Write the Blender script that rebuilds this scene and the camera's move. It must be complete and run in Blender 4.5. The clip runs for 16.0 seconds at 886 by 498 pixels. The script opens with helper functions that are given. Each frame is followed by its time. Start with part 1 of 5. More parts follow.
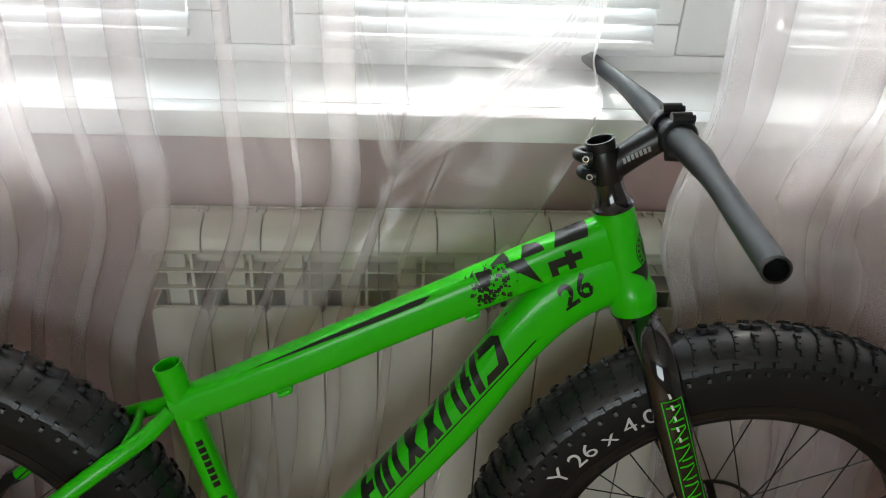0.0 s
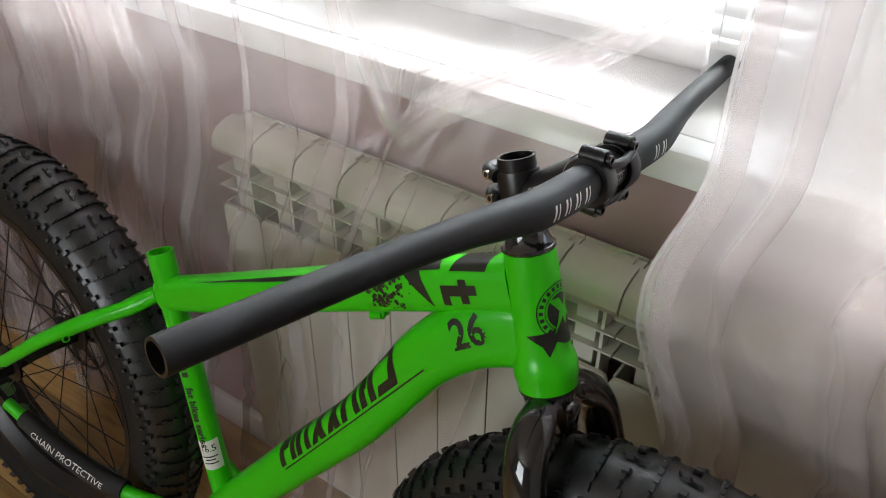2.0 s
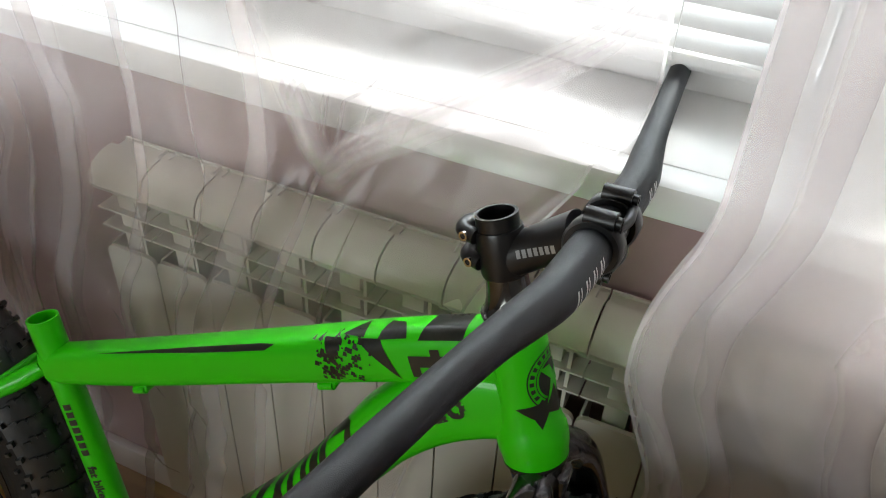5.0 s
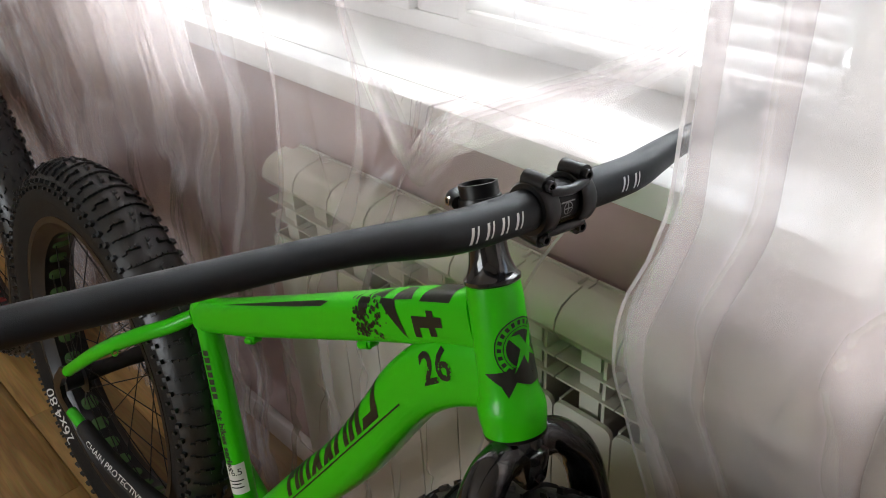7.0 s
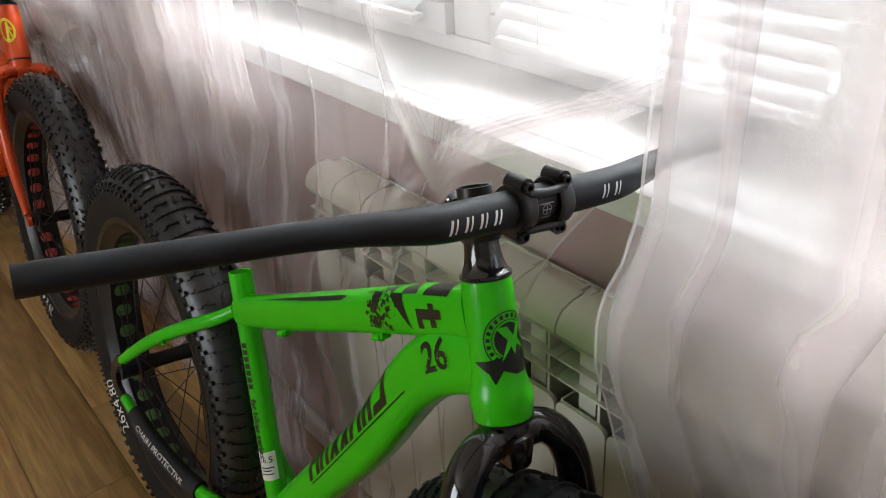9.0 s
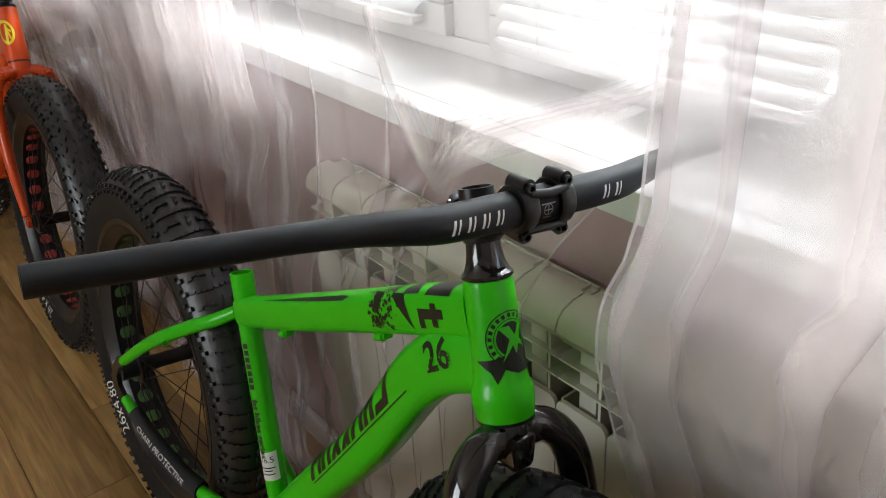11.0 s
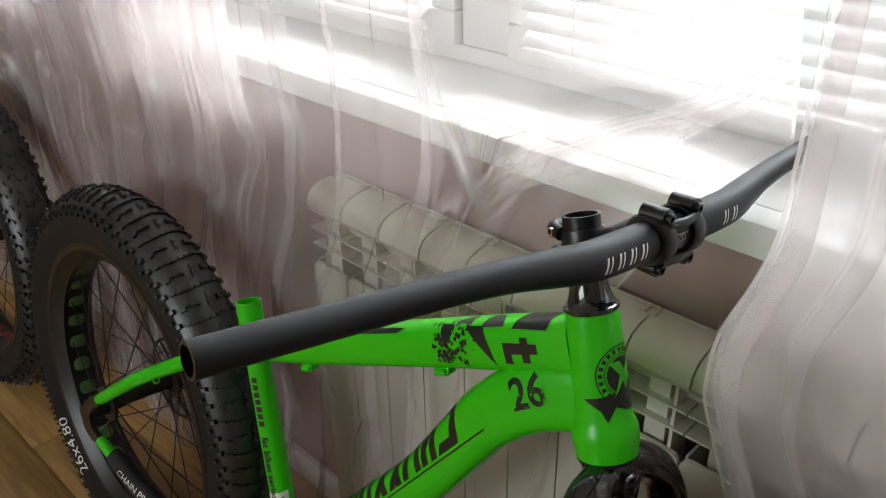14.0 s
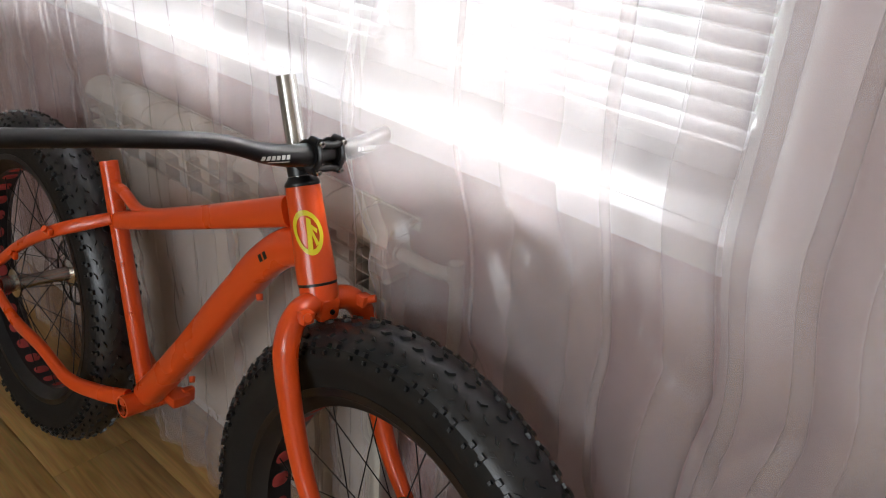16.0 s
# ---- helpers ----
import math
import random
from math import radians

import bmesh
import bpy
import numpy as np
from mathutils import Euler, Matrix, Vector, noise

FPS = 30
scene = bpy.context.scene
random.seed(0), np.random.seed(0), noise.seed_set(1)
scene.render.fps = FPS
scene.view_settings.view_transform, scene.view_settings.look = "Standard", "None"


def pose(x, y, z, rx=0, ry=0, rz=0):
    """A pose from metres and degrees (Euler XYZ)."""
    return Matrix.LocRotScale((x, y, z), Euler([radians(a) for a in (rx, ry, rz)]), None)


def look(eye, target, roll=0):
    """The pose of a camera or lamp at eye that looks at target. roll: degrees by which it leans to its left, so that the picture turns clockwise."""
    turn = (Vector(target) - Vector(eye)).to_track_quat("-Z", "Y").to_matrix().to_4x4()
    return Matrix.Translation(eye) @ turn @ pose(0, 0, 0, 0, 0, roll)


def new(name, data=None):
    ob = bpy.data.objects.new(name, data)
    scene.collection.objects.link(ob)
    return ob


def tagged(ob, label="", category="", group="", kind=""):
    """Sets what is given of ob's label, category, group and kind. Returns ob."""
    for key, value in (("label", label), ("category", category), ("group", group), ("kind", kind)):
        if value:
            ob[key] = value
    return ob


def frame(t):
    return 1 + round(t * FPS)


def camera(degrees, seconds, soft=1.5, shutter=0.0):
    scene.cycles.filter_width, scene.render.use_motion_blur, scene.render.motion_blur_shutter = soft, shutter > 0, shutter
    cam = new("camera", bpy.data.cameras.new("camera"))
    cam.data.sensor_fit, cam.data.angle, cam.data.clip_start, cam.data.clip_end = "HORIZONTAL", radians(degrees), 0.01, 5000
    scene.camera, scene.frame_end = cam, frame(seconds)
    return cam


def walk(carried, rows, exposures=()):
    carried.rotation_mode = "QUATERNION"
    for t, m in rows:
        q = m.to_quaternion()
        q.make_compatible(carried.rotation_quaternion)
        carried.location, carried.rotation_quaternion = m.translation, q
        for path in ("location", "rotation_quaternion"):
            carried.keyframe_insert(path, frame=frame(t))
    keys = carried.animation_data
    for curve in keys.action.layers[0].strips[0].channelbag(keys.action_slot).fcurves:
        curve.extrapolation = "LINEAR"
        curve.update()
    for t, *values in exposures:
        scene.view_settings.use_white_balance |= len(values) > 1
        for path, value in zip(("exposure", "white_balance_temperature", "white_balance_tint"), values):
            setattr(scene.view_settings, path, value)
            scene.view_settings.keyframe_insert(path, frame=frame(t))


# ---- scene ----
cam = camera(56.3, 16.0, soft=1.0)
# seconds, x, y, z, yaw, pitch, roll
ROWS = [
    (0.0, -0.0089, 0.0230, 1.3627, -3.49, -31.13, -2.76),
    (0.5, 0.2019, 0.0971, 1.3480, 7.38, -32.97, -2.03),
    (1.0, 0.3610, 0.2249, 1.3382, 18.52, -34.69, -0.76),
    (1.5, 0.5188, 0.3474, 1.3245, 29.30, -36.15, 0.24),
    (2.0, 0.5520, 0.3308, 1.3438, 35.46, -35.74, -0.20),
    (2.5, 0.5702, 0.4037, 1.3310, 42.48, -35.35, -0.79),
    (3.0, 0.5942, 0.4823, 1.3146, 46.71, -36.18, -0.11),
    (3.5, 0.6007, 0.5024, 1.3272, 46.88, -36.72, 0.46),
    (4.0, 0.5785, 0.5091, 1.3335, 44.54, -37.60, 0.83),
    (4.5, 0.4972, 0.4666, 1.3414, 35.42, -38.42, -0.54),
    (5.0, 0.4023, 0.3979, 1.3540, 24.86, -38.33, -2.43),
    (7.5, 0.7351, 0.4479, 1.2987, 50.62, -29.87, 3.33),
    (8.0, 0.7553, 0.4400, 1.3012, 51.71, -29.26, 3.18),
    (8.5, 0.7621, 0.4377, 1.3066, 51.68, -29.11, 3.08),
    (9.0, 0.7752, 0.4409, 1.3121, 51.55, -29.11, 3.15),
    (11.5, 0.7769, 0.4318, 1.3145, 51.17, -29.06, 3.22),
    (12.0, 0.7762, 0.4296, 1.3132, 50.72, -29.18, 3.27),
    (12.5, 0.7756, 0.4273, 1.3149, 50.31, -29.39, 3.33),
    (13.0, 0.7810, 0.4199, 1.3179, 49.25, -29.86, 3.28),
    (13.5, 0.7584, 0.3975, 1.3460, 45.05, -31.20, 3.30),
    (14.0, 0.6010, 0.3400, 1.3215, 43.85, -29.55, 1.05),
    (14.5, 0.3180, 0.1920, 1.3420, 44.92, -29.70, -0.68),
    (15.0, -0.0603, 0.1851, 1.2616, 47.60, -27.53, -2.29),
    (15.5, -0.4635, 0.2059, 1.3255, 45.82, -27.69, -2.37),
    (16.0, -0.8273, 0.2201, 1.3546, 43.10, -27.71, -3.54),
]
# seconds, stops, kelvin, tint
EXPOSURES = [(0.0, 0.99, 6350, 3), (1.0, 1.14, 6400, 5), (3.0, 1.26, 6500, 10), (4.0, 1.24, 6500, 9), (5.2, 1.09, 6450, 5), (7.5, 1.17, 6500, 9), (13.5, 1.14, 6500, 7), (14.5, 1.25, 6500, 7), (15.0, 1.55, 6500, 8), (15.5, 1.45, 6450, 8), (16.0, 1.26, 6400, 9)]
walk(cam, [(t, pose(x, y, z, 90 + pitch, roll, yaw)) for t, x, y, z, yaw, pitch, roll in ROWS], EXPOSURES)

# ---- light ----
world = bpy.data.worlds.new("sky")
scene.world = world
world.use_nodes = True
wn = world.node_tree.nodes
sky = wn.new("ShaderNodeTexSky")
sky.sky_type = "NISHITA"
sky.sun_disc = False
sky.sun_elevation, sky.sun_rotation = radians(42), radians(20)
wn["Background"].inputs[1].default_value = 0.15
world.node_tree.links.new(sky.outputs[0], wn["Background"].inputs[0])
sun = new("sun", bpy.data.lights.new("sun", "SUN"))
sun.data.energy, sun.data.angle, sun.data.color = 1.2, radians(15), (1, 0.96, 0.9)
sun.matrix_world = look((2, 6, 6), (0, 0, 0))


def window_light(name, x, power):
    """Skylight that falls in through one window's opening from above the street."""
    ob = new(name, bpy.data.lights.new(name, "AREA"))
    ob.data.shape, ob.data.size, ob.data.size_y, ob.data.energy = "RECTANGLE", 3.4, 2.2, power
    ob.data.color = (0.925, 0.975, 1.0)
    ob.matrix_world = look((x, 3.5, 2.95), (x, 1.0, 1.2))
    return ob


window_light("daylight_window_1", 0.15, 74)
window_light("daylight_window_2", -2.1, 74)


def room_light(power):
    """Added fill light, set in an unseen opening in the wall behind the camera."""
    ob = new("daylight_window_3", bpy.data.lights.new("daylight_window_3", "AREA"))
    ob.data.shape, ob.data.size, ob.data.size_y, ob.data.energy = "RECTANGLE", 2.0, 1.4, power
    ob.data.color = (1.0, 0.985, 0.965)
    ob.matrix_world = look((-0.7, -3.24, 1.65), (-0.6, 0.5, 1.2))


room_light(24)

from mathutils.bvhtree import BVHTree

# ---- materials ----
def material(name, base, rough=0.5, metal=0.0, coat=0.0, vary=0.08, scale=40.0, bump=0.02, fine=400.0, stain=None, spec=0.5):
    """A surface with colour variation at two scales and fine relief."""
    m = bpy.data.materials.new(name)
    m.use_nodes = True
    nt = m.node_tree
    n, l = nt.nodes, nt.links
    b = n["Principled BSDF"]
    b.inputs["Roughness"].default_value, b.inputs["Metallic"].default_value = rough, metal
    b.inputs["Coat Weight"].default_value, b.inputs["Coat Roughness"].default_value = coat, 0.06
    b.inputs["Specular IOR Level"].default_value = spec
    tc = n.new("ShaderNodeTexCoord")
    big, small = n.new("ShaderNodeTexNoise"), n.new("ShaderNodeTexNoise")
    big.inputs["Scale"].default_value, small.inputs["Scale"].default_value = scale * 0.12, scale
    big.inputs["Detail"].default_value, small.inputs["Detail"].default_value = 4, 6
    for t in (big, small):
        l.new(tc.outputs["Object"], t.inputs["Vector"])
    add = n.new("ShaderNodeMath")
    add.operation = "ADD"
    l.new(big.outputs["Fac"], add.inputs[0]), l.new(small.outputs["Fac"], add.inputs[1])
    ramp = n.new("ShaderNodeMapRange")
    ramp.inputs["From Min"].default_value, ramp.inputs["From Max"].default_value = 0.6, 1.4
    l.new(add.outputs[0], ramp.inputs["Value"])
    mix = n.new("ShaderNodeMix")
    mix.data_type = "RGBA"
    lo = [c * (1 - vary) for c in base] + [1]
    hi = [min(1, c * (1 + vary)) for c in base] + [1]
    if stain:
        lo = list(stain) + [1]
    mix.inputs["A"].default_value, mix.inputs["B"].default_value = lo, hi
    l.new(ramp.outputs[0], mix.inputs["Factor"])
    l.new(mix.outputs["Result"], b.inputs["Base Color"])
    rr = n.new("ShaderNodeMapRange")
    rr.inputs["To Min"].default_value, rr.inputs["To Max"].default_value = max(0.02, rough - 0.08), min(1, rough + 0.1)
    l.new(small.outputs["Fac"], rr.inputs["Value"]), l.new(rr.outputs[0], b.inputs["Roughness"])
    if bump:
        f = n.new("ShaderNodeTexNoise")
        f.inputs["Scale"].default_value, f.inputs["Detail"].default_value = fine, 3
        l.new(tc.outputs["Object"], f.inputs["Vector"])
        bp = n.new("ShaderNodeBump")
        bp.inputs["Strength"].default_value, bp.inputs["Distance"].default_value = bump * 10, 0.0006
        l.new(f.outputs["Fac"], bp.inputs["Height"]), l.new(bp.outputs[0], b.inputs["Normal"])
    return m


GREEN = material("green paint", (0.034, 0.53, 0.0022), 0.30, coat=0.3, vary=0.02, scale=8, bump=0.0, spec=0.25)
ORANGE = material("orange paint", (0.68, 0.074, 0.010), 0.28, coat=0.4, vary=0.02, scale=8, bump=0.0, spec=0.35)
RUBBER = material("tyre rubber", (0.0088, 0.0106, 0.0120), 0.33, vary=0.3, scale=60, bump=0.05, fine=700, spec=0.7)
DUSTY = material("dusty sidewall rubber", (0.0112, 0.0100, 0.0087), 0.70, vary=0.45, scale=50, bump=0.05, fine=700, spec=0.25)
MATTE = material("matte black anodised", (0.007, 0.0086, 0.0115), 0.45, vary=0.12, bump=0.03, fine=1500, spec=0.35)
SATIN = material("satin black", (0.006, 0.006, 0.007), 0.33, vary=0.15, bump=0.01, fine=900)
GLOSS = material("gloss black paint", (0.008, 0.008, 0.009), 0.12, coat=0.8, vary=0.1, bump=0.002)
DECAL = material("black decal", (0.010, 0.012, 0.009), 0.3, vary=0.2, bump=0.0)
PRINT = material("white print", (0.72, 0.72, 0.70), 0.5, vary=0.06, bump=0.0)
GREY_PRINT = material("grey print", (0.30, 0.31, 0.32), 0.5, vary=0.06, bump=0.0)
YELLOW = material("yellow badge", (0.75, 0.62, 0.02), 0.4, vary=0.06, bump=0.0)
STEEL = material("bright steel", (0.62, 0.60, 0.56), 0.22, metal=1.0, vary=0.06, bump=0.01)
SPOKE = material("black spoke", (0.02, 0.02, 0.02), 0.35, metal=0.6, vary=0.1, bump=0.0)
GREEN_TAPE = material("green rim tape", (0.07, 0.16, 0.05), 0.6, vary=0.15, bump=0.02)
RED_TAPE = material("red rim tape", (0.42, 0.055, 0.05), 0.6, vary=0.15, bump=0.02)
RADIATOR = material("cream radiator enamel", (0.58, 0.555, 0.48), 0.35, vary=0.05, scale=12, bump=0.004)
PVC = material("white pvc", (0.80, 0.80, 0.79), 0.35, vary=0.03, scale=8, bump=0.003)
DARK_GAP = material("dark gap", (0.03, 0.028, 0.025), 0.9, vary=0.1, bump=0.0)
PLASTER = material("pink wallpaper", (0.40, 0.275, 0.272), 0.85, vary=0.07, scale=30, bump=0.05, fine=250)
ROOM_WALL = material("pale wallpaper", (0.50, 0.49, 0.47), 0.85, vary=0.04, scale=20, bump=0.04, fine=200)
CEILING = material("ceiling paint", (0.80, 0.79, 0.77), 0.9, vary=0.02, scale=10, bump=0.02)
LABEL = material("white label", (0.75, 0.76, 0.72), 0.45, vary=0.04, bump=0.0)
NEOPRENE = material("black neoprene", (0.012, 0.012, 0.013), 0.8, vary=0.25, scale=200, bump=0.08, fine=900)


def sheer(name, base, cover):
    """Thin woven voile: part of the light goes straight through, part is scattered."""
    m = bpy.data.materials.new(name)
    m.use_nodes = True
    n, l = m.node_tree.nodes, m.node_tree.links
    n.remove(n["Principled BSDF"])
    out = n["Material Output"]
    d, tr, t = n.new("ShaderNodeBsdfDiffuse"), n.new("ShaderNodeBsdfTranslucent"), n.new("ShaderNodeBsdfTransparent")
    tc, no, weave = n.new("ShaderNodeTexCoord"), n.new("ShaderNodeTexNoise"), n.new("ShaderNodeTexNoise")
    mp = n.new("ShaderNodeMapping")
    mp.inputs["Scale"].default_value = (1, 1, 0.12)
    l.new(tc.outputs["Object"], mp.inputs[0]), l.new(mp.outputs[0], no.inputs["Vector"]), l.new(tc.outputs["Object"], weave.inputs["Vector"])
    no.inputs["Scale"].default_value, weave.inputs["Scale"].default_value = 30, 2600
    ad = n.new("ShaderNodeMath")
    ad.operation = "ADD"
    l.new(no.outputs["Fac"], ad.inputs[0]), l.new(weave.outputs["Fac"], ad.inputs[1])
    fac = n.new("ShaderNodeMapRange")
    fac.inputs["From Min"].default_value, fac.inputs["From Max"].default_value = 0.6, 1.4
    fac.inputs["To Min"].default_value, fac.inputs["To Max"].default_value = cover - 0.012, cover + 0.012
    l.new(ad.outputs[0], fac.inputs["Value"])
    d.inputs["Color"].default_value = tr.inputs["Color"].default_value = (*base, 1)
    t.inputs["Color"].default_value = (0.97, 0.955, 0.955, 1)
    a, b = n.new("ShaderNodeMixShader"), n.new("ShaderNodeMixShader")
    a.inputs[0].default_value = 0.55
    l.new(d.outputs[0], a.inputs[1]), l.new(tr.outputs[0], a.inputs[2])
    gl, silk = n.new("ShaderNodeBsdfGlossy"), n.new("ShaderNodeMixShader")
    gl.inputs["Roughness"].default_value, silk.inputs[0].default_value = 0.3, 0.2
    l.new(a.outputs[0], silk.inputs[1]), l.new(gl.outputs[0], silk.inputs[2])
    l.new(fac.outputs[0], b.inputs[0]), l.new(t.outputs[0], b.inputs[1]), l.new(silk.outputs[0], b.inputs[2])
    l.new(b.outputs[0], out.inputs["Surface"])
    return m


VOILE = sheer("pinkish white voile", (0.95, 0.90, 0.905), 0.234)
GATHERED = sheer("gathered pinkish voile", (0.95, 0.90, 0.905), 0.38)
HEM = sheer("voile hem", (0.93, 0.88, 0.885), 0.4)


def wood(name):
    m = bpy.data.materials.new(name)
    m.use_nodes = True
    n, l = m.node_tree.nodes, m.node_tree.links
    b = n["Principled BSDF"]
    tc, info, mp = n.new("ShaderNodeTexCoord"), n.new("ShaderNodeObjectInfo"), n.new("ShaderNodeMapping")
    off = n.new("ShaderNodeVectorMath")
    off.operation = "MULTIPLY_ADD"
    off.inputs[1].default_value = (7, 5, 3)
    comb = n.new("ShaderNodeCombineXYZ")
    for k in range(3):
        l.new(info.outputs["Random"], comb.inputs[k])
    l.new(comb.outputs[0], off.inputs[0]), l.new(tc.outputs["Object"], off.inputs[2])
    mp.inputs["Scale"].default_value = (1.2, 14, 1)
    l.new(off.outputs[0], mp.inputs[0])
    g, f = n.new("ShaderNodeTexNoise"), n.new("ShaderNodeTexNoise")
    g.inputs["Scale"].default_value, g.inputs["Detail"].default_value, g.inputs["Distortion"].default_value = 2.2, 8, 1.6
    f.inputs["Scale"].default_value, f.inputs["Detail"].default_value = 14, 6
    l.new(mp.outputs[0], g.inputs["Vector"]), l.new(mp.outputs[0], f.inputs["Vector"])
    ramp = n.new("ShaderNodeValToRGB")
    e = ramp.color_ramp.elements
    e[0].position, e[0].color = 0.3, (0.34, 0.185, 0.055, 1)
    e[1].position, e[1].color = 0.72, (0.66, 0.41, 0.145, 1)
    l.new(g.outputs["Fac"], ramp.inputs[0])
    mix = n.new("ShaderNodeMix")
    mix.data_type, mix.blend_type = "RGBA", "MULTIPLY"
    mix.inputs["Factor"].default_value = 0.45
    l.new(ramp.outputs[0], mix.inputs["A"]), l.new(f.outputs["Color"], mix.inputs["B"])
    hue = n.new("ShaderNodeHueSaturation")
    mr = n.new("ShaderNodeMapRange")
    mr.inputs["To Min"].default_value, mr.inputs["To Max"].default_value = 0.85, 1.2
    l.new(info.outputs["Random"], mr.inputs["Value"]), l.new(mr.outputs[0], hue.inputs["Value"])
    l.new(mix.outputs["Result"], hue.inputs["Color"]), l.new(hue.outputs[0], b.inputs["Base Color"])
    b.inputs["Roughness"].default_value = 0.42
    bp = n.new("ShaderNodeBump")
    bp.inputs["Strength"].default_value, bp.inputs["Distance"].default_value = 0.25, 0.0008
    l.new(f.outputs["Fac"], bp.inputs["Height"]), l.new(bp.outputs[0], b.inputs["Normal"])
    return m


OAK = wood("oak laminate")


# ---- mesh helpers ----
class Shape:
    """Vertices and faces that are gathered into one mesh."""

    def __init__(self):
        self.v, self.f = [], []

    def add(self, verts, faces):
        k = len(self.v)
        self.v += [Vector(p) for p in verts]
        self.f += [tuple(i + k for i in f) for f in faces]
        return self

    def move(self, m):
        self.v = [m @ p for p in self.v]
        return self


def part(name, shape, mat, parent=None, label="", smooth=38):
    me = bpy.data.meshes.new(name)
    me.from_pydata([tuple(p) for p in shape.v], [], shape.f)
    bm = bmesh.new()
    bm.from_mesh(me)
    bmesh.ops.recalc_face_normals(bm, faces=bm.faces)
    bm.to_mesh(me)
    bm.free()
    me.materials.append(mat)
    if smooth:
        me.shade_smooth()
        me.set_sharp_from_angle(angle=radians(smooth))
    ob = new(name, me)
    if parent:
        ob.parent = parent
    return tagged(ob, label)


def thing(name, label, category, m=None, group="", kind=""):
    ob = new(name)
    if m is not None:
        ob.matrix_world = m
    return tagged(ob, label, category, group, kind)


def curve(points, k=8):
    """A smooth line through the points (Catmull-Rom)."""
    p = [np.array(q, float) for q in points]
    if len(p) == 2 or k <= 1:
        return p
    p = [2 * p[0] - p[1], *p, 2 * p[-1] - p[-2]]
    out = []
    for a, b, c, d in zip(p, p[1:], p[2:], p[3:]):
        for i in range(k):
            t = i / k
            out.append(0.5 * (2 * b + (c - a) * t + (2 * a - 5 * b + 4 * c - d) * t * t + (3 * b - a - 3 * c + d) * t ** 3))
    return out + [p[-2]]


def tube(path, sizes, ref=(0, 1, 0), power=2.0, seg=20, k=8, caps=True):
    """A tube along a smooth path. sizes: half width along ref and half height, one pair a point; power above 2 squares the section."""
    c = curve(path, k)
    if np.ndim(sizes) == 1:
        sizes = [sizes] * len(path)
    s = curve(sizes, k if len(path) > 2 else 1)
    s = s if len(s) == len(c) else [np.array(q) for q in sizes]
    verts, faces = [], []
    for i, q in enumerate(c):
        t = c[min(i + 1, len(c) - 1)] - c[max(i - 1, 0)]
        t = t / np.linalg.norm(t)
        r = np.array(ref, float)
        a = r - t * (r @ t)
        a /= np.linalg.norm(a)
        b = np.cross(t, a)
        for j in range(seg):
            g = 2 * math.pi * j / seg
            cc, ss = math.cos(g), math.sin(g)
            u, w = abs(cc) ** (2 / power) * math.copysign(1, cc), abs(ss) ** (2 / power) * math.copysign(1, ss)
            verts.append(q + a * u * s[i][0] + b * w * s[i][1])
    for i in range(len(c) - 1):
        for j in range(seg):
            n = (j + 1) % seg
            faces.append((i * seg + j, i * seg + n, (i + 1) * seg + n, (i + 1) * seg + j))
    if caps:
        faces += [tuple(range(seg))[::-1], tuple(range((len(c) - 1) * seg, len(c) * seg))]
    return Shape().add(verts, faces)


def lathe(profile, a, axis, seg=32, close=False):
    """Turns (radius, height) pairs round an axis that starts at a."""
    axis = Vector(axis).normalized()
    m = Matrix.Translation(a) @ axis.to_track_quat("Z", "Y").to_matrix().to_4x4()
    verts = [m @ Vector((r * math.cos(2 * math.pi * j / seg), r * math.sin(2 * math.pi * j / seg), h)) for r, h in profile for j in range(seg)]
    rows = len(profile)
    faces = []
    for i in range(rows if close else rows - 1):
        k = (i + 1) % rows
        for j in range(seg):
            n = (j + 1) % seg
            faces.append((i * seg + j, i * seg + n, k * seg + n, k * seg + j))
    return Shape().add(verts, faces)


def box(x0, x1, y0, y1, z0, z1, bevel=0.0):
    bm = bmesh.new()
    bmesh.ops.create_cube(bm, size=1, matrix=Matrix.Translation(((x0 + x1) / 2, (y0 + y1) / 2, (z0 + z1) / 2)) @ Matrix.Diagonal((x1 - x0, y1 - y0, z1 - z0, 1)))
    if bevel:
        bmesh.ops.bevel(bm, geom=bm.edges[:], offset=bevel, segments=2, profile=0.5, affect="EDGES")
    bm.verts.index_update()
    s = Shape().add([v.co.copy() for v in bm.verts], [tuple(v.index for v in f.verts) for f in bm.faces])
    bm.free()
    return s


def join(*shapes):
    s = Shape()
    for o in shapes:
        s.add(o.v, o.f)
    return s


def tree_of(*shapes):
    s = join(*shapes)
    return BVHTree.FromPolygons([tuple(p) for p in s.v], s.f)


def letters(text, size, shear=0.0, bold=0.0):
    """Flat letters round the origin, as a 2D shape."""
    cu = bpy.data.curves.new("letters", "FONT")
    cu.body, cu.size, cu.align_x, cu.align_y, cu.shear, cu.resolution_u = text, size, "CENTER", "CENTER", shear, 3
    cu.offset = bold
    ob = bpy.data.objects.new("letters", cu)
    me = bpy.data.meshes.new_from_object(ob)
    s = Shape().add([v.co.copy() for v in me.vertices], [tuple(p.vertices) for p in me.polygons])
    bpy.data.objects.remove(ob), bpy.data.meshes.remove(me)
    return s


def flat(*polygons):
    s = Shape()
    for p in polygons:
        s.add([(x, y, 0) for x, y in p], [tuple(range(len(p)))])
    return s


